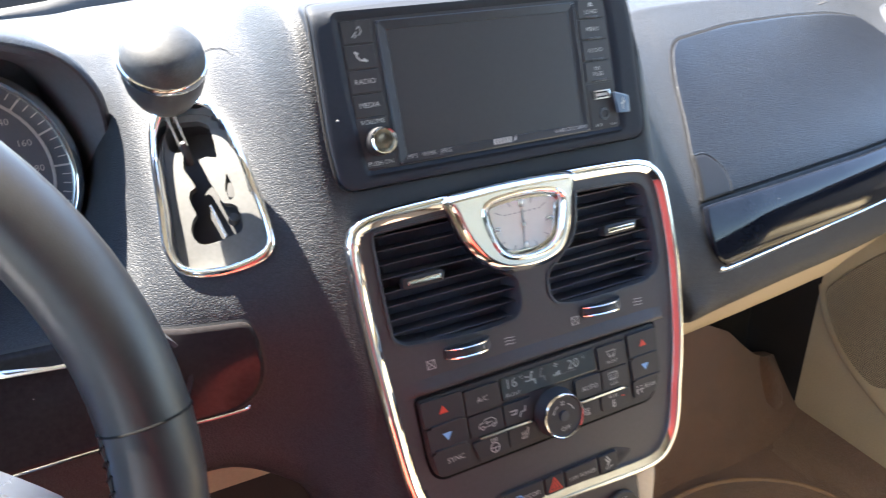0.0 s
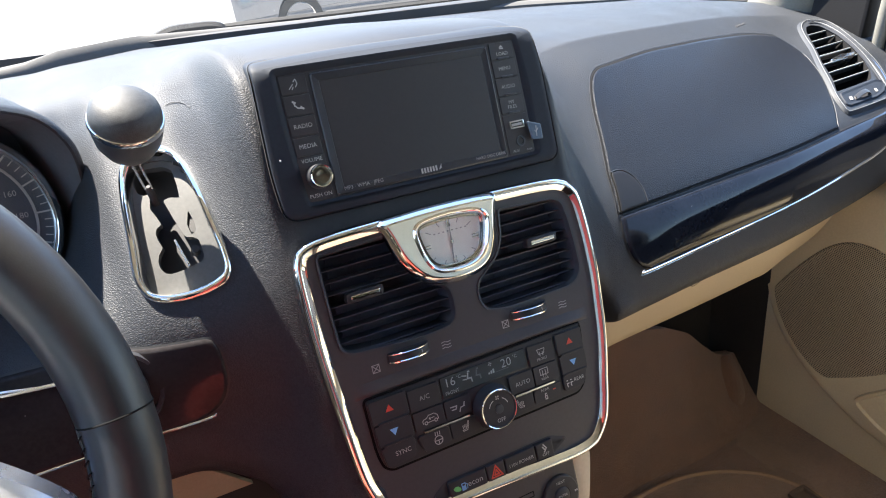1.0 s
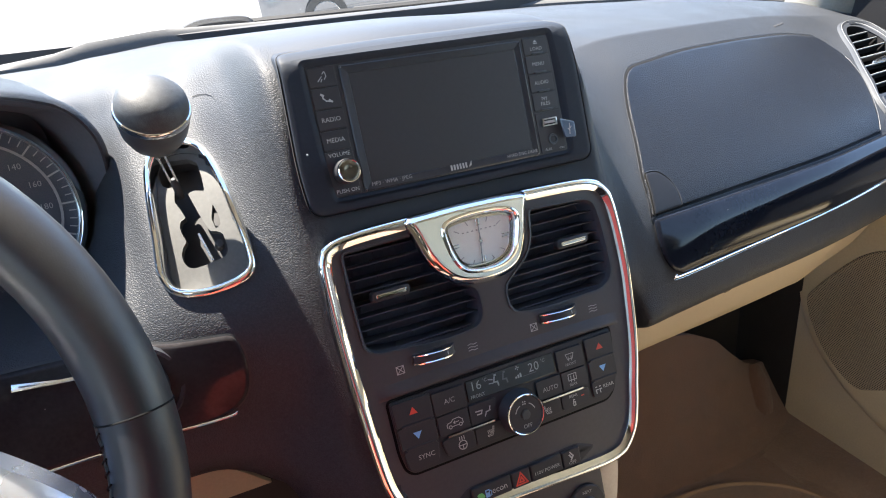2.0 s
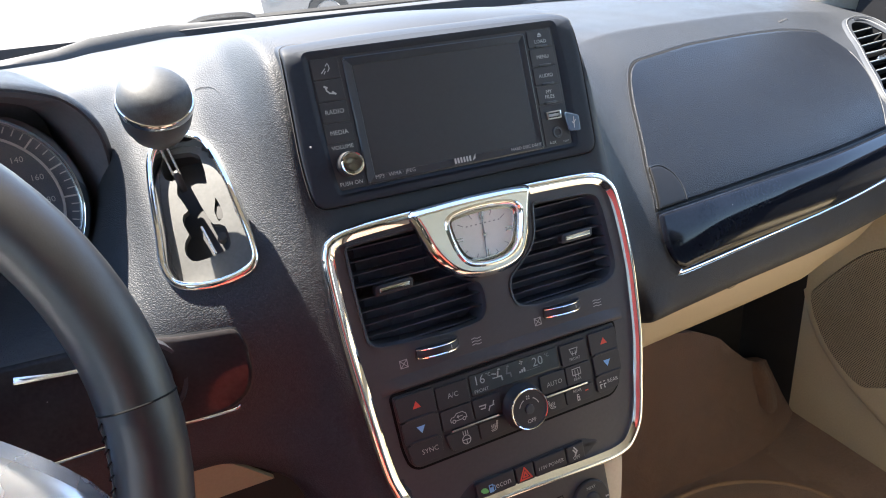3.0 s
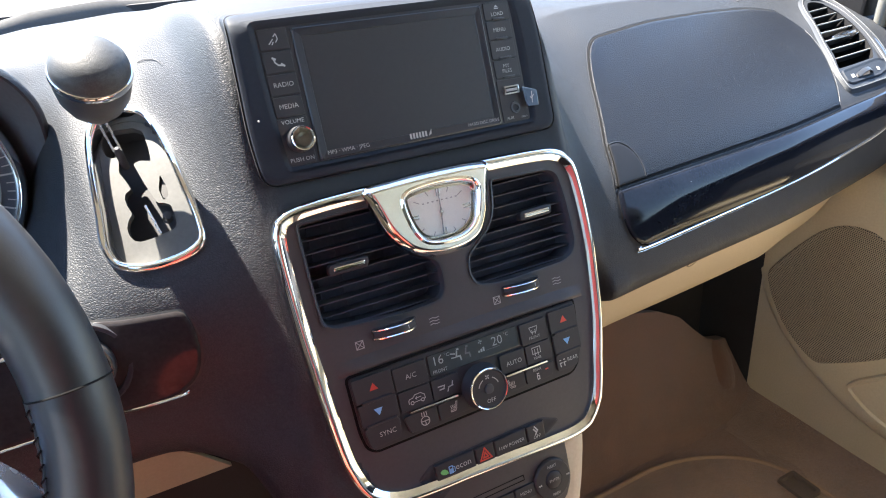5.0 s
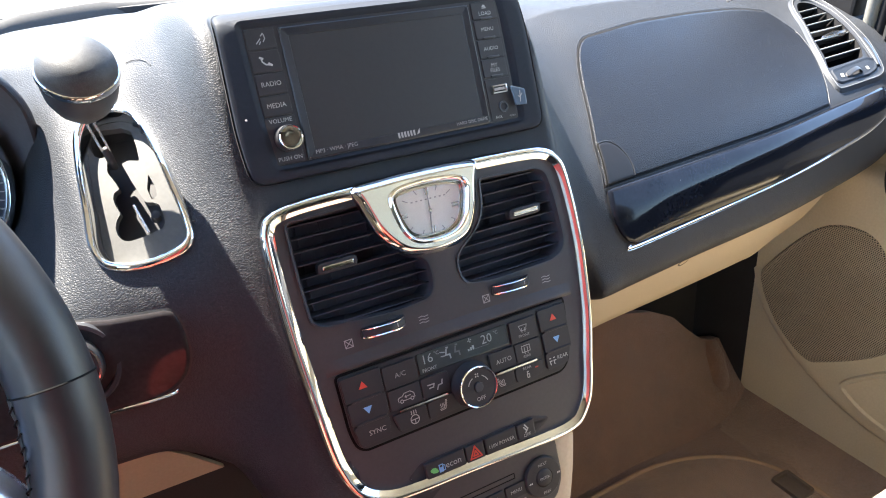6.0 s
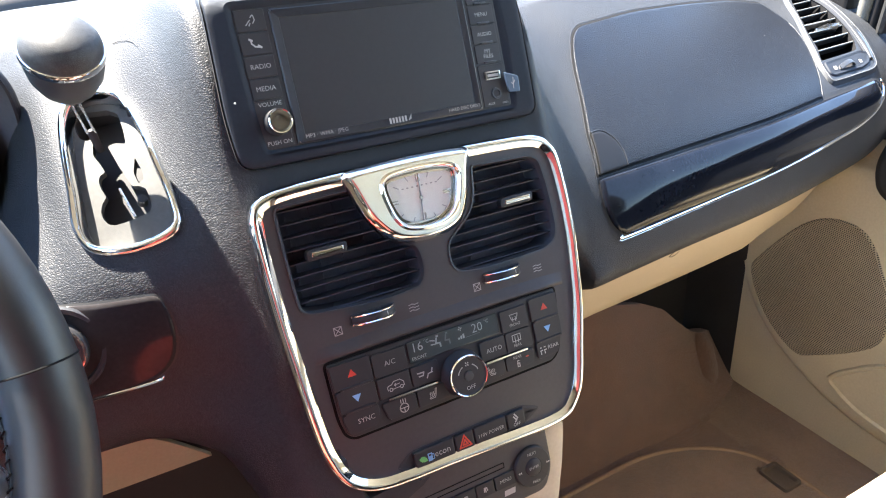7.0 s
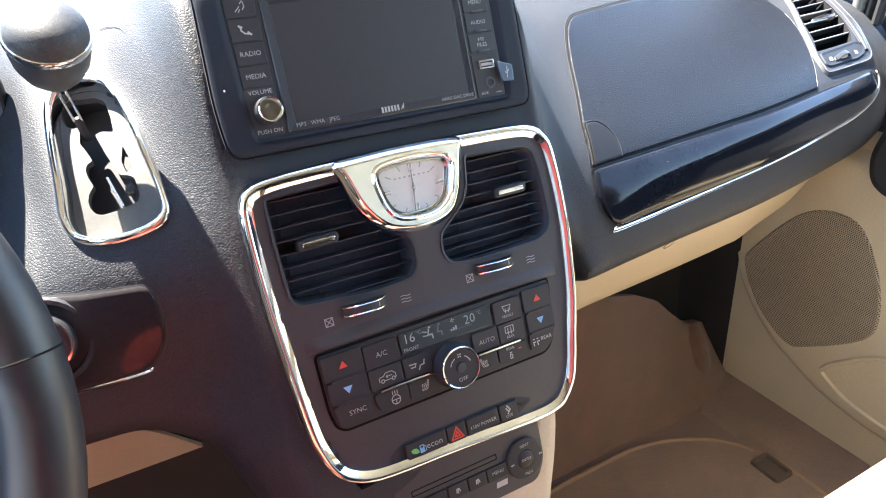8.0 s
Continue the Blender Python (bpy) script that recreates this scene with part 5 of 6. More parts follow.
# ---- switch strip ----
switches = thing("switch_strip", "row of black dash switches in a recess", "switch row", STACK)
# flat dark plate; its wedge ends paint the shade of the shallow recess
part("recess", band(bmesh.new(), rounded(mm("-72 -263 -57 -253.3 50 -252.6 69 -260.5 50 -270.2 -57 -270.8"), [0.006, 0.004, 0.004, 0.006, 0.004, 0.004]), [(0, 0.0), (0.001, 0.0004), (0.003, 0.0003)]), DARK, switches)
for a, b in ((-55.5, -19.5), (-18.5, -1.0), (0, 31.0), (32, 50.0)):
    key = part("switch", slab(rounded([(a / 1000, -0.2692), (b / 1000, -0.2690), (b / 1000, -0.2543), (a / 1000, -0.2548)], 0.001), -0.002, 0.0032, 0.0012), BUTTON, switches)
    c = (a + b) / 2000
    if a < -50:
        lettering("econ", 0.0075, c + 0.0068, -0.2620, 0.0034, WHITE, key)
        leaf = [(c - 0.0142, -0.2612), (c - 0.0120, -0.2600), (c - 0.0095, -0.2604), (c - 0.0078, -0.2622), (c - 0.0072, -0.2645), (c - 0.0095, -0.2650), (c - 0.0122, -0.2642), (c - 0.0138, -0.2628)]
        patch(leaf, 0.0034, GREENPRINT, key)
        patch(box_outline(c - 0.0066, c - 0.0026, -0.2658, -0.2592, 0.0005, 2), 0.0034, BLUEPRINT, key)
        patch(box_outline(c - 0.0058, c - 0.0034, -0.2616, -0.2600, 0.0002, 1), 0.0035, BUTTON, key)
        marks([[(c - 0.0024, -0.2604), (c - 0.0012, -0.2612), (c - 0.0012, -0.2648), (c - 0.0022, -0.2650)]], 0.0006, 0.0034, BLUEPRINT, key)
    elif a < -10:
        s, y = 0.0054, -0.2620
        marks([[(c - s, y - s * 0.8), (c + s, y - s * 0.8), (c, y + s), (c - s, y - s * 0.8)], [(c - s * 0.4, y - s * 0.45), (c + s * 0.4, y - s * 0.45), (c, y + s * 0.3), (c - s * 0.4, y - s * 0.45)]], 0.0013, 0.0034, REDPRINT, key)
    elif a < 10:
        lettering("110V POWER", 0.0044, c, -0.2632, 0.0034, WHITE, key)
        patch([(c - 0.002, -0.2568), (c + 0.002, -0.2568), (c + 0.002, -0.2568), (c - 0.002, -0.2568)], 0.0034, GREYPRINT, key)
    else:
        lettering("OFF", 0.0042, c, -0.2660, 0.0034, WHITE, key)
        marks([[(c - 0.001, -0.2568), (c + 0.0015, -0.2605), (c - 0.001, -0.2635)], [(c - 0.0022, -0.2588), (c + 0.0002, -0.2622)]], 0.0012, 0.0034, WHITE, key)

# ---- lower console ----
console = thing("lower_console", "beige plastic lower console below the centre stack", "console", STACK)
part("body", band(bmesh.new(), rounded(mm("-94 -262 95 -262 94 -290 86 -322 73 -360 60 -440 50 -560 -50 -560 -60 -440 -73 -360 -86 -322 -94 -290"), 0.01), [(0, -0.20), (0.0, -0.012), (0.002, -0.006), (0.006, -0.004), (0.012, -0.004)], lambda a, b, h: (a * (1 if h > -0.1 else 0.85), b, h), fill=2), BEIGE, console)
player = thing("disc_player", "black disc player panel with slot and round keypad", "disc player", STACK)
part("panel", slab(rounded(mm("-72 -270 70 -270 70 -318 60 -336 -60 -336 -72 -318"), 0.008), -0.008, -0.0010, 0.0015), PANEL, player)
part("slot", band(bmesh.new(), box_outline(-0.058, 0.0235, -0.3010, -0.2955, 0.001), [(0, -0.0012), (0.0004, -0.0006), (0.0010, -0.0010), (0.0012, -0.004)]), THREAD, player)
for a, b in ((-50, -28.5), (-27.5, -9), (-8, 9.5), (10.5, 31.5)):
    key = part("button", slab(box_outline(a / 1000, b / 1000, -0.3175, -0.3050, 0.001), -0.002, 0.0008, 0.0008), BUTTON, player)
    c = (a + b) / 2000
    if a > 10:
        lettering("MENU", 0.0042, c, -0.3110, 0.0010, WHITE, key)
    else:
        marks([[(c - 0.0015, -0.3125), (c - 0.0010, -0.3095), (c + 0.0010, -0.3095), (c + 0.0018, -0.3120)], [(c, -0.3130), (c, -0.3105)]], 0.0010, 0.0010, WHITE, key)
pad_at = Matrix.Translation((0.0490, -0.3095, 0))
keypad = part("keypad", lathe([(0.0185, -0.003), (0.0183, 0.0015), (0.0172, 0.0026), (0.0085, 0.0030), (0.0082, 0.0022), (0.0078, 0.0034), (0.0070, 0.0040), (0, 0.0040)], 40, m=pad_at), BUTTON, player, "round keypad")
for text, dx, dy, s in (("NEXT", 0, 0.0128, 0.0036), ("ENTER", 0, 0, 0.0034), ("PREV", 0, -0.0128, 0.0036)):
    lettering(text, s, 0.0490 + dx, -0.3095 + dy, 0.0042, WHITE, keypad)
for d in (-1, 1):
    x, y = 0.0490 + 0.0130 * d, -0.3095
    for k in (0, 0.0018):
        patch([(x + d * k, y - 0.0011), (x + d * (k + 0.0018), y), (x + d * k, y + 0.0011)], 0.0042, WHITE, keypad)
for k in range(4):
    a = radians(45 + 90 * k)
    marks([[(0.0490 + 0.0088 * math.cos(a), -0.3095 + 0.0088 * math.sin(a)), (0.0490 + 0.0172 * math.cos(a), -0.3095 + 0.0172 * math.sin(a))]], 0.0006, 0.0031, DARK, keypad, "joint")
patch(mm("18 -326 29 -326 30 -321 19 -321"), -0.0008, WHITE, player, "disc_mark")

# ---- instrument cluster ----
cluster = thing("instrument_cluster", "black instrument binnacle with chrome-ringed round gauge", "instrument cluster")
BINN = rounded([(-0.2749, 0.4786), (-0.2603, 0.5758), (-0.2560, 0.6190), (-0.2576, 0.6427), (-0.2706, 0.6686), (-0.3051, 0.6891), (-0.3483, 0.6999), (-0.4778, 0.7129), (-0.6289, 0.7021), (-0.6936, 0.6621), (-0.7098, 0.6190), (-0.6990, 0.4786)], [0.03, 0.03, 0.03, 0.02, 0.02, 0.03, 0.05, 0.1, 0.05, 0.03, 0.03, 0.03], 6)


def binnacle(a, b, h):
    """h runs aft: the hood's lip leans back."""
    back = max(0, -h)
    return (a - (a + 0.465) / 0.21 * back * 0.5, 0.1416 - h - (b - 0.6) * 0.25 - 0.055 * min(1, max(0, (-0.285 - a) / 0.07)), b + (0.12 * back - 0.9 * max(0, back - 0.05)) * (b > 0.6))


part("hood", band(bmesh.new(), dense(BINN, 0.015), [(0, -0.14), (0, -0.09), (0, -0.05), (0, -0.025), (0.0, 0.000), (0.001, 0.005), (0.003, 0.008), (0.005, 0.008)], binnacle, cap=False), LEATHER, cluster, "black vinyl hood")
part("face", band(bmesh.new(), dense(inset(BINN, 0.005), 0.015), [(0, 0.008), (0.004, 0.005), (0.014, -0.020), (0.018, -0.046)], binnacle), BINNFACE, cluster, "dark instrument face")


def gauge(x, z, r, name, label):
    at = Matrix.Translation((x, 0.1493, z)) @ pose(0, 0, 0, 90 - 14)
    g = part(name, lathe([(r, -0.004), (r, 0.001), (r * 0.94, 0.0005), (0, 0.0005)], 48, m=at), GAUGE, cluster, label)
    part("ring", lathe([(r * 1.13, -0.004), (r * 1.13, 0.010), (r * 1.11, 0.015), (r * 1.07, 0.0175), (r * 1.03, 0.0155), (r * 1.005, 0.010), (r * 1.00, 0.001)], 56, m=at), CHROME, g, "polished chrome ring")
    part("chapter", lathe([(r * 0.86, 0.0008), (r * 0.86, 0.0016), (r * 0.835, 0.0016), (r * 0.83, 0.0008)], 56, m=at), GREYPRINT, g)
    ticks = bmesh.new()
    for k in range(45):
        a = radians(202.5 - 22.5 * k / 4)
        for q, w in (((0.99, 0.86), 0.0007) if k % 4 == 0 else ((0.99, 0.92), 0.0004),):
            d, s = Vector((math.cos(a), math.sin(a), 0)), Vector((-math.sin(a), math.cos(a), 0)) * w
            ticks.faces.new([ticks.verts.new(at @ (d * r * q[i] + s * j + Vector((0, 0, 0.0012)))) for i, j in ((0, -1), (0, 1), (1, 1), (1, -1))])
    part("ticks", ticks, WHITE, g, flat=True)
    for k in range(0, 12):
        a = radians(202.5 - 22.5 * k)
        t = lettering(str(k * 20), 0.0068, 0, 0, 0, WHITE, g, "numeral")
        t.matrix_local = at @ pose(r * 0.70 * math.cos(a), r * 0.70 * math.sin(a), 0.0012)
    d = Vector((math.cos(radians(202.5)), math.sin(radians(202.5)), 0))
    part("needle", tube([at @ (d * -0.01 + Vector((0, 0, 0.006))), at @ (d * r * 0.8 + Vector((0, 0, 0.006)))], [0.0016, 0.0005], 6), REDPRINT, g)
    part("hub", lathe([(0.010, 0.001), (0.009, 0.008), (0, 0.009)], 24, m=at), DARK, g)
    pane = part("lens", lathe([(r * 1.02, 0.011), (r * 0.5, 0.0125), (0, 0.013)], 40, m=at @ pose(0, 0, 0.0008, -7)), GLASS, g)
    pane.visible_shadow = False


gauge(-0.3618, 0.5866, 0.0707, "speedometer", "dark navy speedometer dial with white numerals")
gauge(-0.5210, 0.5887, 0.0707, "tachometer", "dark navy tachometer dial with white numerals")

# ---- steering wheel ----
WHEEL_C, WHEEL_TILT, WHEEL_R, RIM_R = Vector((-0.4600, -0.1590, 0.5605)), 23.0, 0.1940, 0.0184
wheel_at = Matrix.Translation(WHEEL_C) @ pose(0, 0, 0, 90 - WHEEL_TILT)
steering_wheel = thing("steering_wheel", "black stitched leather steering wheel with silver spokes", "steering wheel")
circle = [wheel_at @ Vector((WHEEL_R * math.cos(a), WHEEL_R * math.sin(a), 0)) for a in (i * math.tau / 96 for i in range(96))]
part("rim", tube(circle, RIM_R, 24, closed=True), WHEEL, steering_wheel, "black leather rim")
SEAM_A = 3.5


def on_rim(deg, around, extra=0.0):
    a, b = radians(deg), radians(around)
    return wheel_at @ Vector(((WHEEL_R + (RIM_R + extra) * math.cos(b)) * math.cos(a), (WHEEL_R + (RIM_R + extra) * math.cos(b)) * math.sin(a), (RIM_R + extra) * math.sin(b)))


part("seam", tube([on_rim(SEAM_A, d, 0.0002) for d in range(0, 360, 15)], 0.0005, 6, closed=True), THREAD, steering_wheel, "cross seam")
part("seam_ridge", tube([on_rim(SEAM_A - 2.0 * k, 158, -0.0003 + 0.0006 * math.sin(k * 2.4)) for k in range(32)], 0.0011, 6), WHEEL, steering_wheel, "puckered leather edge")
for k in range(30):
    a = SEAM_A - 1.0 - 2.0 * k
    part("stitch", tube([on_rim(a, 150, 0.0004), on_rim(a - 0.7, 158, 0.0014), on_rim(a - 1.3, 166, 0.0004)], 0.0005, 5), THREAD, steering_wheel)


def spoke(deg, w0, w1):
    a = radians(deg)
    d, s = Vector((math.cos(a), math.sin(a), 0)), Vector((-math.sin(a), math.cos(a), 0))
    rows = []
    for r, w, h in ((0.045, w0, 0.022), (0.09, w0 * 0.8, 0.014), (0.14, w1, 0.004), (0.178, w1 * 1.15, -0.002)):
        rows.append([wheel_at @ (d * r + s * w * k + Vector((0, 0, h + z))) for k, z in ((-1, -0.012), (-0.9, -0.001), (-0.5, 0.003), (0.5, 0.003), (0.9, -0.001), (1, -0.012))])
    return part("spoke", sheet(rows), SILVER, steering_wheel, "silver painted spoke")


top = curve_outline([(0.045, 0.062), (0.10, 0.034), (0.139, 0.002), (0.164, -0.026), (0.176, -0.052)], 5, closed=False)
low = curve_outline([(0.045, -0.020), (0.09, -0.038), (0.125, -0.062), (0.146, -0.082), (0.158, -0.100)], 5, closed=False)
rows = []
for k, (p, q) in enumerate(zip(top, low)):
    p, q, h = Vector((*p, 0)), Vector((*q, 0)), 0.026 - 0.020 * k / (len(top) - 1)
    rows.append([wheel_at @ (p + (q - p) * f + Vector((0, 0.003 * (f < 0), h + d))) for f, d in ((-0.03, -0.020), (-0.01, -0.003), (0.02, 0), (0.3, 0.004), (0.7, 0.004), (0.98, 0), (1.02, -0.020))])
part("spoke", sheet(rows), SILVER, steering_wheel, "silver painted spoke")
spoke(195, 0.034, 0.022)
part("hub_pad", lathe([(0.070, -0.03), (0.072, 0.005), (0.062, 0.024), (0.040, 0.034), (0, 0.037)], 40, m=wheel_at), SOFT, steering_wheel, "black hub pad")
part("column", lathe([(0.045, -0.22), (0.045, -0.03), (0, -0.03)], 24, m=wheel_at), SOFT, steering_wheel)

# ---- floor and footwell ----
floor = part("floor", sheet([[(x, y, -0.145 + 0.004 * noise.noise((x * 9, y * 9, 0))) for x in np.linspace(-0.9, 0.9, 60)] for y in np.linspace(-2.44, 0.30, 80)]), CARPET)
tagged(floor, "brown carpeted car floor", "floor", kind="structure")


def toe(x):
    """The height of the carpet's upper edge on the toe board."""
    return float(np.interp(x, [-0.9, 0.0, 0.30, 0.48, 0.60, 0.66, 0.70, 0.745, 0.80, 0.9], [0.14, 0.14, 0.128, 0.112, 0.078, 0.045, 0.005, -0.035, -0.05, -0.05]))


rows = []
for x in np.linspace(-0.9, 0.9, 160):
    rows.append([(x, 0.19 + 0.115 * k * (1.25 - 0.25 * k) + 0.010 * noise.noise((x * 7, k * 2, 2)) * k, -0.147 + (toe(x) + 0.147) * k**1.35) for k in np.linspace(0, 1, 24)] + [(x, 0.325, toe(x) - 0.006), (x, 0.36, toe(x) - 0.06)])
tagged(part("toe_board", sheet(rows), CARPET), "brown carpeted toe board in the footwell", "carpet", kind="structure")
sill_carpet = part("sill_carpet", sheet([[(x, y, -0.1445 + 0.020 * ((x - 0.68) / 0.13) ** 2 + 0.002 * noise.noise((x * 30, y * 12, 7))) for x in np.linspace(0.68, 0.81, 14)] for y in np.linspace(-1.0, 0.235, 60)]), SILLCLOTH)
tagged(sill_carpet, "dusty taupe carpet along the door sill", "carpet", kind="structure")
tagged(part("firewall", block(-0.95, 0.95, 0.58, 0.62, -0.15, 0.66), DARK), "dark firewall behind the footwell", "wall", kind="structure")
# added dark blocks stand in for the shade under the dash and pedals
under_box = thing("heater_box", "added dark block for the shade under the dash", "heater box")
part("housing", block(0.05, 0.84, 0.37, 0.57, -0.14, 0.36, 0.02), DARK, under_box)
part("lower_duct", block(-0.74, -0.10, 0.19, 0.36, -0.11, 0.42, 0.02), DARK, under_box, "added dark block for the shade over the pedals")
kick = thing("kick_panel", "tan carpeted kick panel beside the footwell", "panel")
part("panel", sheet([[(0.80 - 0.02 * t, 0.24 + 0.30 * s, -0.13 + 0.33 * t) for s in np.linspace(0, 1, 6)] for t in np.linspace(0, 1, 6)]), DARK, kick)
part("rib", tube([(0.752, 0.262, -0.16), (0.754, 0.272, -0.11), (0.760, 0.288, -0.07), (0.766, 0.304, -0.050), (0.770, 0.318, -0.048)], [0.034, 0.031, 0.025, 0.016, 0.004], 16), CARPET, kick, "carpeted wheel-arch rib")
MAT_O = rounded([(0.16, 0.150), (0.30, 0.168), (0.50, 0.172), (0.58, 0.150), (0.655, 0.100), (0.69, 0.02), (0.69, -0.5), (0.16, -0.5)], [0.03, 0.05, 0.06, 0.06, 0.06, 0.05, 0.04, 0.04])
mat = thing("floor_mat", "brown carpet floor mat with a bound edge", "floor mat", Matrix.Translation((0, 0, -0.143)))
part("carpet_top", slab(MAT_O, 0, 0.008, 0.003, fill=4), MAT, mat)
part("bound_edge", tube([(a, b, 0.007) for a, b in MAT_O], 0.0045, 8, closed=True), BINDING, mat, "sewn edge binding")
part("anchor", band(bmesh.new(), box_outline(0.640, 0.684, -0.012, 0.046, 0.008), [(0, 0.004), (0.002, 0.014), (0.007, 0.014), (0.009, 0.009)]), ANCHOR, mat, "recessed mat anchor")

# ---- passenger door ----
def on_door(a, b, h):
    return (0.80 - h + max(0, b - 0.25) * 0.18 + max(0, b - 0.43) * 0.45, a, b)


door = thing("passenger_door", "tan plastic door panel with a speaker grille and pocket", "car door")
part("panel", slab(rounded([(0.252, -0.17), (0.266, 0.0), (0.268, 0.09), (0.258, 0.18), (0.235, 0.37), (0.30, 0.56), (-1.0, 0.56), (-1.0, -0.17)], [0.02, 0.05, 0.05, 0.05, 0.05, 0.02, 0.02, 0.02]), -0.05, 0.0, 0.006, on_door, fill=8), DOOR, door)
UPPER = rounded([(0.262, 0.17), (0.225, 0.080), (0.153, 0.012), (0.035, -0.044), (-0.075, -0.056), (-0.9, -0.06), (-0.9, 0.372), (0.235, 0.366)], [0.03, 0.05, 0.06, 0.08, 0.08, 0.02, 0.02, 0.04], 8)
part("raised_panel", band(bmesh.new(), dense(UPPER, 0.02), [(-0.012, 0.0), (-0.004, 0.008), (0.001, 0.014), (0.006, 0.0165), (0.014, 0.017)], on_door, fill=6), DOOR, door)
SPK = curve_outline([(0.221, 0.13), (0.208, 0.168), (0.150, 0.246), (0.104, 0.274), (0.052, 0.270), (0.012, 0.222), (-0.012, 0.150), (0.0, 0.100), (0.084, 0.036), (0.120, 0.026), (0.180, 0.066)], 5)
grille = part("speaker_grille", band(bmesh.new(), SPK, [(-0.006, 0.0165), (-0.003, 0.020), (0.001, 0.0195), (0.004, 0.0185)], on_door, fill=5), GRILLE, door, "perforated speaker grille")
POCKET = rounded([(0.048, 0.004), (0.033, 0.026), (-0.031, 0.085), (-0.12, 0.11), (-0.70, 0.11), (-0.70, -0.03), (-0.065, -0.033), (0.002, -0.022)], [0.012, 0.012, 0.04, 0.05, 0.03, 0.03, 0.04, 0.03], 6)
part("pocket", band(bmesh.new(), dense(POCKET, 0.02), [(-0.004, 0.0165), (-0.001, 0.0225), (0.003, 0.0225), (0.006, 0.0185)], on_door, fill=3), DOOR, door, "moulded pocket")
part("armrest", band(bmesh.new(), rounded([(0.012, 0.372), (0.0, 0.335), (-0.9, 0.335), (-0.9, 0.40), (0.0, 0.40)], 0.012), [(0, 0.0), (0.0, 0.025), (0.006, 0.04), (0.015, 0.045)], on_door, fill=2), DOOR, door)
part("pull", band(bmesh.new(), dense(rounded([(0.058, 0.438), (0.068, 0.385), (0.052, 0.345), (0.020, 0.330), (-0.16, 0.335), (-0.16, 0.445)], [0.02, 0.03, 0.02, 0.02, 0.02, 0.02]), 0.012), [(0, 0.0), (0.0, 0.030), (0.006, 0.044), (0.016, 0.050)], on_door, fill=2), RUBBER, door, "black door pull")
part("upper_trim", band(bmesh.new(), dense(rounded([(0.235, 0.405), (0.285, 0.556), (-0.95, 0.556), (-0.95, 0.415), (0.0, 0.41)], [0.02, 0.01, 0.01, 0.01, 0.02]), 0.03), [(0, 0.0), (0.001, 0.004), (0.006, 0.005)], on_door, fill=3), LEATHER, door, "black vinyl upper trim")
part("sill", block(0.84, 0.93, -1.0, 0.10, 0.545, 0.585, 0.01), DARK, door, "black window sill")

# ---- seats ----


def seat(name, x0, x1, y_front, label, color):
    s = thing(name, label, "car seat")
    def wrap(a, b, h):
        return (a, b, h)
    part("cushion", band(bmesh.new(), rounded([(x0, y_front - 0.50), (x1, y_front - 0.50), (x1, y_front), (x0, y_front)], 0.05), [(0.012, 0.06), (0.0, 0.12), (-0.002, 0.24), (0.004, 0.285), (0.016, 0.303), (0.04, 0.308)], wrap, fill=3), color, s)
    part("backrest", band(bmesh.new(), rounded([(x0 + 0.01, 0.26), (x1 - 0.01, 0.26), (x1 - 0.03, 0.92), (x0 + 0.03, 0.92)], 0.06), [(0.02, 0), (0.0, 0.03), (0.0, 0.08), (0.02, 0.115), (0.05, 0.12)], lambda a, b, h: (a, y_front - 0.60 + h - (b - 0.3) * 0.35, b), fill=2), color, s)
    part("base", block(x0 + 0.04, x1 - 0.04, y_front - 0.46, y_front - 0.05, -0.145, 0.07, 0.01), DARK, s)
    return s


seat("passenger_seat", 0.19, 0.70, -0.250, "cream leather passenger seat in bright sun", SEAT)
seat("driver_seat", -0.68, -0.17, -0.34, "cream leather driver seat", SEAT)
# unseen stand-in for red clothing, added for its reflections and red bounce
blanket = thing("red_blanket", "unseen red cloth standing in for red clothing reflected in the chrome", "blanket")
rows = []
for a in np.linspace(0, 1, 30):
    x, fold = -0.47 + 0.31 * a, 0.008 * math.sin(math.pi * a)
    line = [(-0.327, 0.15), (-0.325, 0.22), (-0.327, 0.285), (-0.348, 0.326), (-0.45, 0.330), (-0.62, 0.326), (-0.74, 0.330), (-0.82, 0.365), (-0.850, 0.45), (-0.935, 0.70), (-1.005, 0.90), (-1.06, 0.96)]
    rows.append([(x, y + 0.006 * noise.noise((a * 6, z * 7, 4)), z + fold + 0.008 * noise.noise((a * 6, y * 7, 1))) for y, z in curve_outline(line, 4, closed=False)])
part("cloth", sheet(rows), RED, blanket)

# ---- body shell round the camera ----
roof = part("ceiling", block(-0.90, 0.90, -2.4, -0.03, 1.22, 1.27, 0.02), HEADLINER)
tagged(roof, "beige cloth headliner under the roof", "ceiling", kind="structure")
for side, name in ((-1, "wall_driver_side"), (1, "wall_passenger_side")):
    bm = bmesh.new()
    x = 0.93 * side
    block(min(x, x - 0.05 * side), max(x, x - 0.05 * side), -2.4, -0.95 if side > 0 else 0.5, -0.15, 0.56 if side > 0 else 0.63, 0, bm)
    block(min(x, x - 0.05 * side), max(x, x - 0.05 * side), -2.4, -0.95, 0.555 if side > 0 else 0.625, 1.25, 0, bm)
    tagged(part(name, bm, HEADLINER, flat=True), "beige trimmed side of the car body", "wall", kind="structure")
tagged(part("wall_rear", block(-0.93, 0.93, -2.45, -2.40, -0.15, 1.25, 0), HEADLINER), "beige trimmed rear of the cabin", "wall", kind="structure")
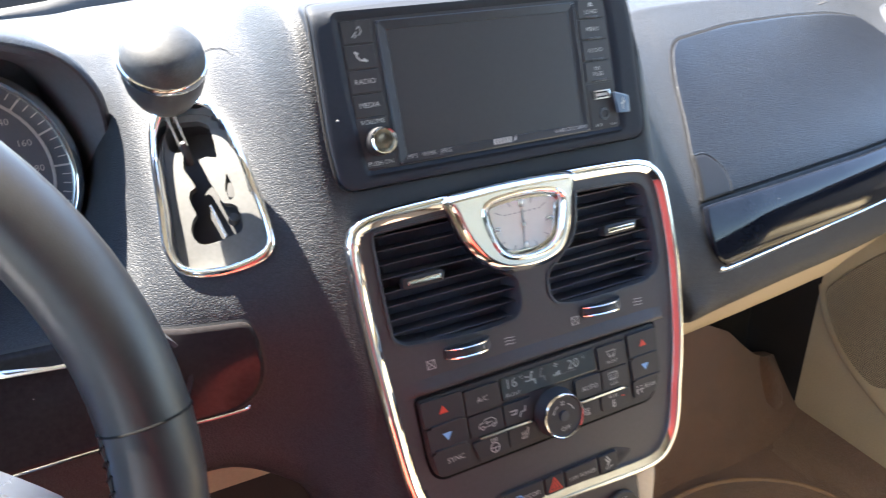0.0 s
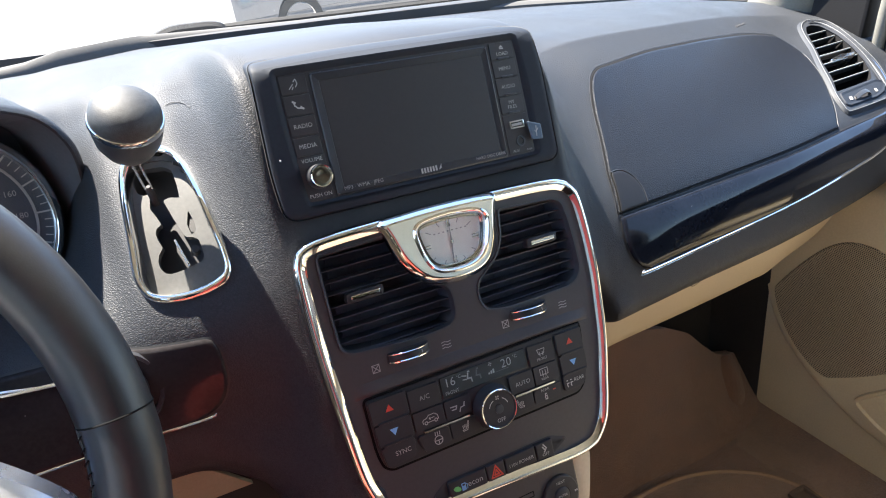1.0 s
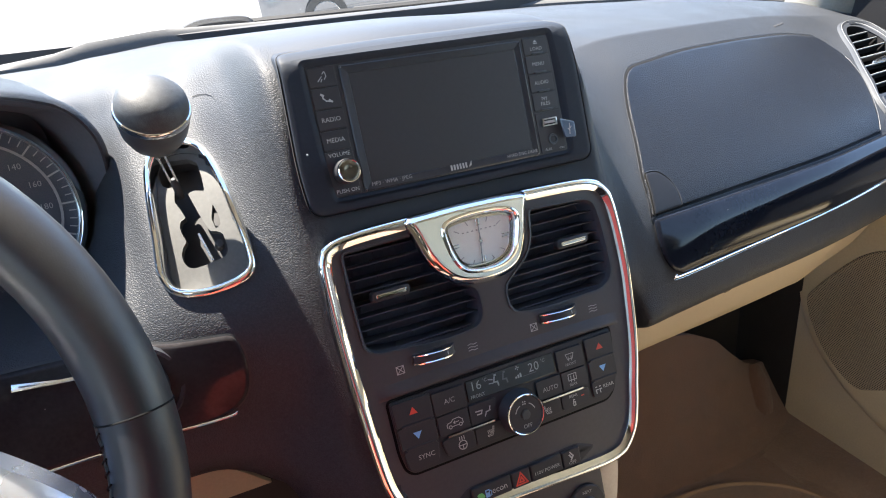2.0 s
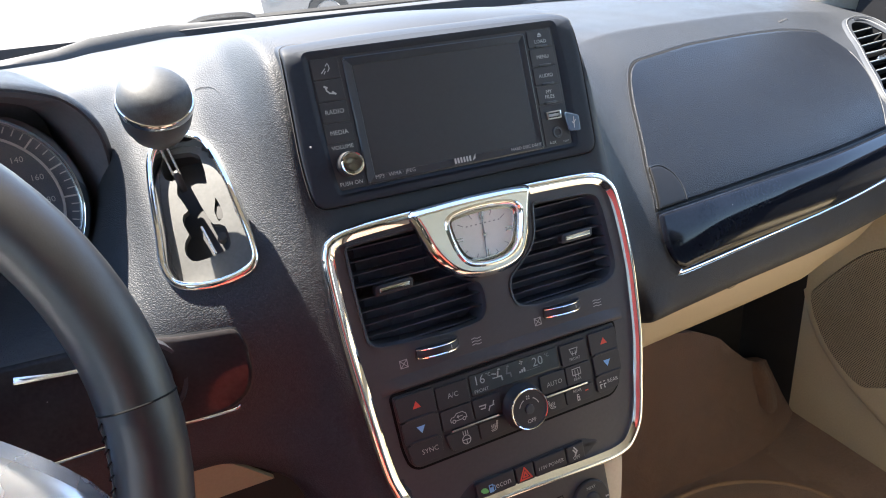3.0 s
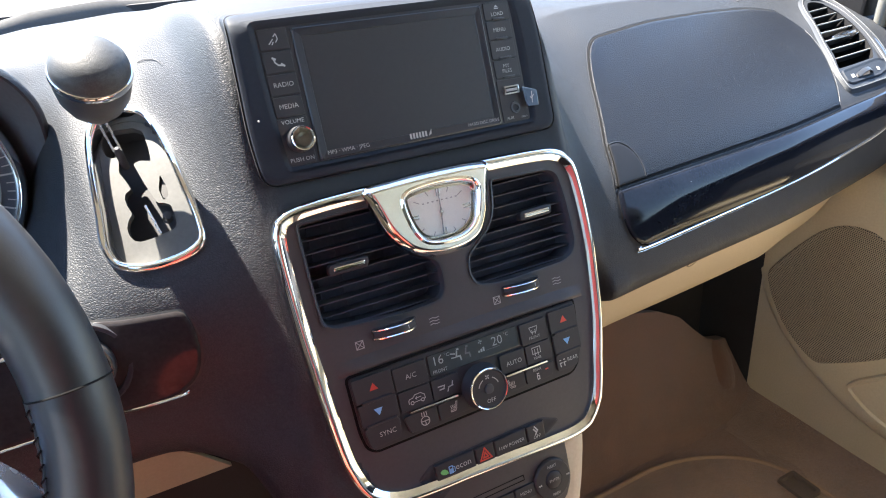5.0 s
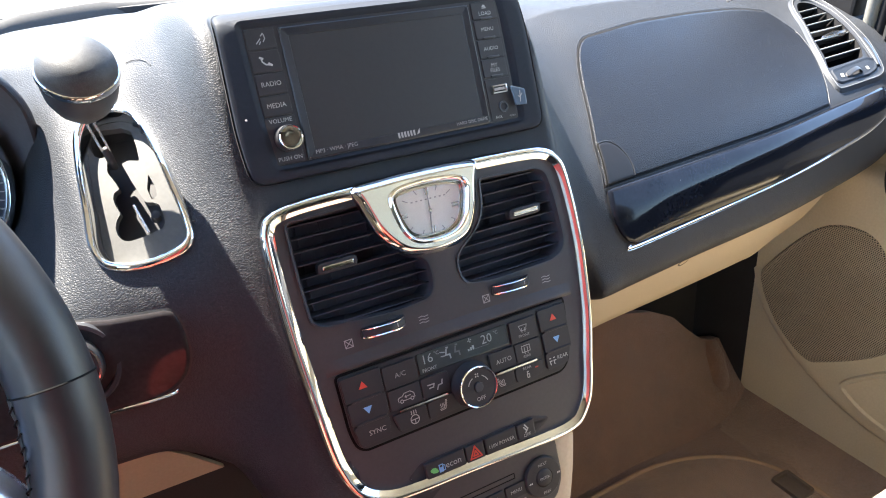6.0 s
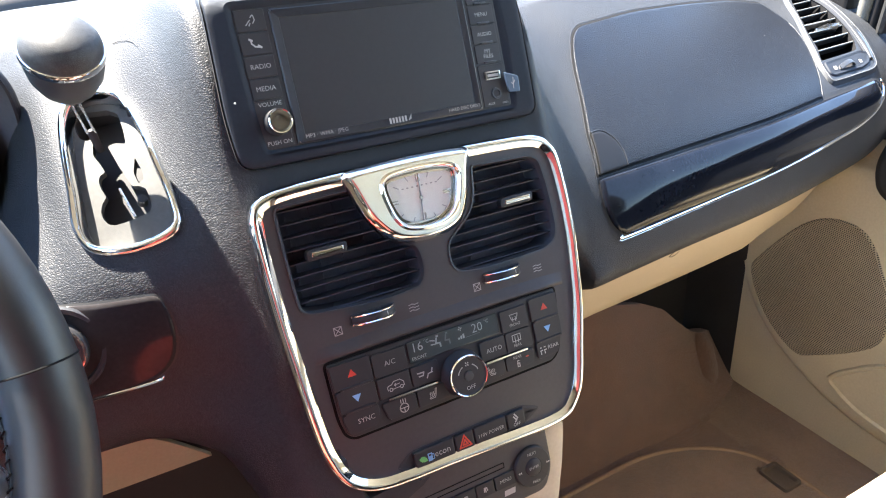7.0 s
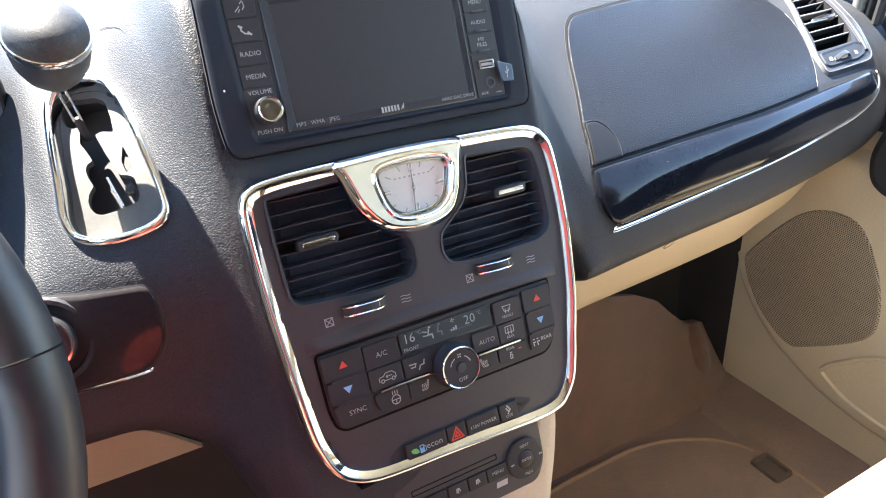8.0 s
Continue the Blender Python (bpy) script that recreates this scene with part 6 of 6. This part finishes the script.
for side in (-1, 1):
    pillar = part("windscreen_pillar", tube([(0.905 * side, 0.40, 0.52), (0.90 * side, 0.345, 0.66), (0.86 * side, 0.15, 0.98), (0.81 * side, -0.06, 1.24)], [0.085, 0.075, 0.05, 0.045], 16), PILLAR)
    tagged(pillar, "beige trimmed windscreen pillar", "pillar", kind="structure")
part("mirror_sail", slab(rounded([(0.302, 0.55), (0.200, 0.55), (0.194, 0.66), (0.15, 0.80), (0.22, 0.80), (0.286, 0.68)], 0.01), -0.02, 0.015, 0.006, lambda a, b, h: (0.862 - h, a, b)), SAIL, door, "black mirror corner trim")
part("window_frame", tube([(0.868, 0.184, 0.55), (0.862, 0.174, 0.66), (0.85, 0.07, 0.92), (0.82, -0.09, 1.2)], 0.011, 12), PILLAR, door, "beige window frame")
part("window_seal", tube([(0.872, 0.166, 0.55), (0.866, 0.156, 0.66), (0.854, 0.052, 0.92), (0.824, -0.108, 1.2)], 0.009, 10), SAIL, door, "black rubber window seal")
part("window_seal", tube([(0.872, 0.152, 0.55), (0.866, 0.142, 0.66), (0.854, 0.035, 0.92), (0.824, -0.12, 1.2)], 0.008, 8), RUBBER, door, "black rubber seal")

# ---- windscreen and what lies before it ----
rows = []
for x in np.linspace(-0.84, 0.84, 25):
    bow = 0.10 * (x / 0.84) ** 2
    rows.append([(x, 0.665 - bow - 0.70 * t + 0.02 * math.sin(math.pi * t), 0.645 + 0.60 * t) for t in np.linspace(0, 1, 12)])
windscreen = part("window_1", sheet(rows), GLASS)
tagged(windscreen, "clear curved windscreen", "window", kind="structure")
windscreen.visible_shadow = False
cowl = thing("wiper_cowl", "matt black wiper cowl below the windscreen", "cowl")
part("panel", sheet([[(x, y - 0.10 * (x / 0.84) ** 2, z) for x in np.linspace(-0.84, 0.84, 25)] for y, z in ((0.655, 0.598), (0.70, 0.600), (0.78, 0.598), (0.86, 0.59))]), DARK, cowl)
bonnet = thing("bonnet", "silver car bonnet sloping away from the windscreen", "bonnet")
part("panel", sheet([[(x, y - 0.08 * (x / 0.84) ** 2, z - 0.03 * (x / 0.84) ** 2) for x in np.linspace(-0.82, 0.82, 25)] for y, z in ((0.86, 0.595), (0.90, 0.57), (1.2, 0.48), (1.5, 0.36), (1.6, 0.2))]), PALEPAINT, bonnet)


def wiper(x0, y0, x1, y1, z):
    w = thing("wiper", "black windscreen wiper resting on the cowl", "wiper", group="windscreen wipers")
    part("arm", tube([(x0, y0, z), (x0 + 0.05 * (1 if x1 > x0 else -1), y0 + 0.004, z + 0.018), (x1, y1, z + 0.012)], [0.011, 0.010, 0.006], 8), RUBBER, w)
    part("blade", tube([(x0 + (x1 - x0) * 0.35, y0 - 0.03, z + 0.02), (x1 + (x1 - x0) * 0.4, y1 - 0.03, z + 0.014)], 0.006, 6), RUBBER, w)
    part("pivot", lathe([(0.018, -0.02), (0.018, 0.012), (0.010, 0.02), (0, 0.021)], 16, m=Matrix.Translation((x0, y0, z))), RUBBER, w)


near_wiper = thing("wiper", "black windscreen wiper with a domed arm cover", "wiper", group="windscreen wipers")
DOME = curve_outline([(-0.152, 0.640), (-0.135, 0.6535), (-0.106, 0.6650), (-0.070, 0.6668), (-0.037, 0.6655), (-0.020, 0.6580), (-0.014, 0.640), (-0.080, 0.625)], 6)
part("arm_cover", band(bmesh.new(), DOME, [(0.006, 0.0), (0.001, 0.004), (0.0, 0.012), (0.001, 0.026), (0.007, 0.031)], lambda a, b, h: (a, 0.716 - h, b), foot=True), RUBBER, near_wiper, "domed black arm cover")
part("arm", tube([(-0.130, 0.700, 0.630), (-0.25, 0.690, 0.612), (-0.52, 0.650, 0.600)], [0.008, 0.007, 0.005], 8), RUBBER, near_wiper)
wiper(0.62, 0.66, 0.16, 0.725, 0.640)

# ---- outside ----
ground = part("ground", sheet([[(x, y, -0.55) for x in np.linspace(-150, 150, 12)] for y in np.linspace(-150, 250, 12)]), CONCRETE)
tagged(ground, "pale sunlit concrete yard", "ground", kind="structure")


def parked_car(x, y, turn, paint, label):
    at = Matrix.Translation((x, y, -0.55)) @ pose(0, 0, 0, 0, 0, turn)
    car = thing("parked_car", label, "car", at)
    side = rounded([(-2.2, 0.30), (2.2, 0.30), (2.25, 0.70), (1.5, 0.92), (0.8, 1.42), (-0.9, 1.46), (-1.8, 1.0), (-2.25, 0.85)], [0.1, 0.1, 0.1, 0.2, 0.25, 0.25, 0.2, 0.15])
    part("body", band(bmesh.new(), dense(side, 0.15), [(0.10, -0.84), (0.02, -0.80), (0, -0.6), (0, 0.6), (0.02, 0.80), (0.10, 0.84)], lambda a, b, h: (a, h * (1 - 0.22 * max(0, b - 0.85)), b), foot=True), paint, car)
    glassy = rounded([(-1.5, 0.98), (1.15, 0.98), (0.68, 1.34), (-0.8, 1.38)], 0.08)
    for s in (-1, 1):
        part("side_window", band(bmesh.new(), glassy, [(0, 0), (0.01, 0.012), (0.03, 0.015)], lambda a, b, h, s=s: (a, s * (0.82 * (1 - 0.24 * max(0, b - 0.85)) + h), b)), TINTED, car)
        for w in (-1.35, 1.38):
            at_w = Matrix.Translation((w, s * 0.74, 0.33)) @ pose(0, 0, 0, 90)
            wheel = part("wheel", lathe([(0.20, -0.10), (0.31, -0.11), (0.33, -0.07), (0.33, 0.07), (0.31, 0.11), (0.20, 0.10)], 28, m=at_w), RUBBER, car, "black tyre")
            part("rim", lathe([(0.21, -0.105), (0.19, -0.09), (0.06, -0.085), (0.05, -0.11), (0, -0.11)] if s > 0 else [(0.21, 0.105), (0.19, 0.09), (0.06, 0.085), (0.05, 0.11), (0, 0.11)], 20, m=at_w), STEEL, wheel)
    return car


parked_car(3.6, 9.5, 8, PAINT, "dark grey car parked beyond the bonnet")
parked_car(8.6, 8.8, 12, PALEPAINT, "white car parked beyond the bonnet")
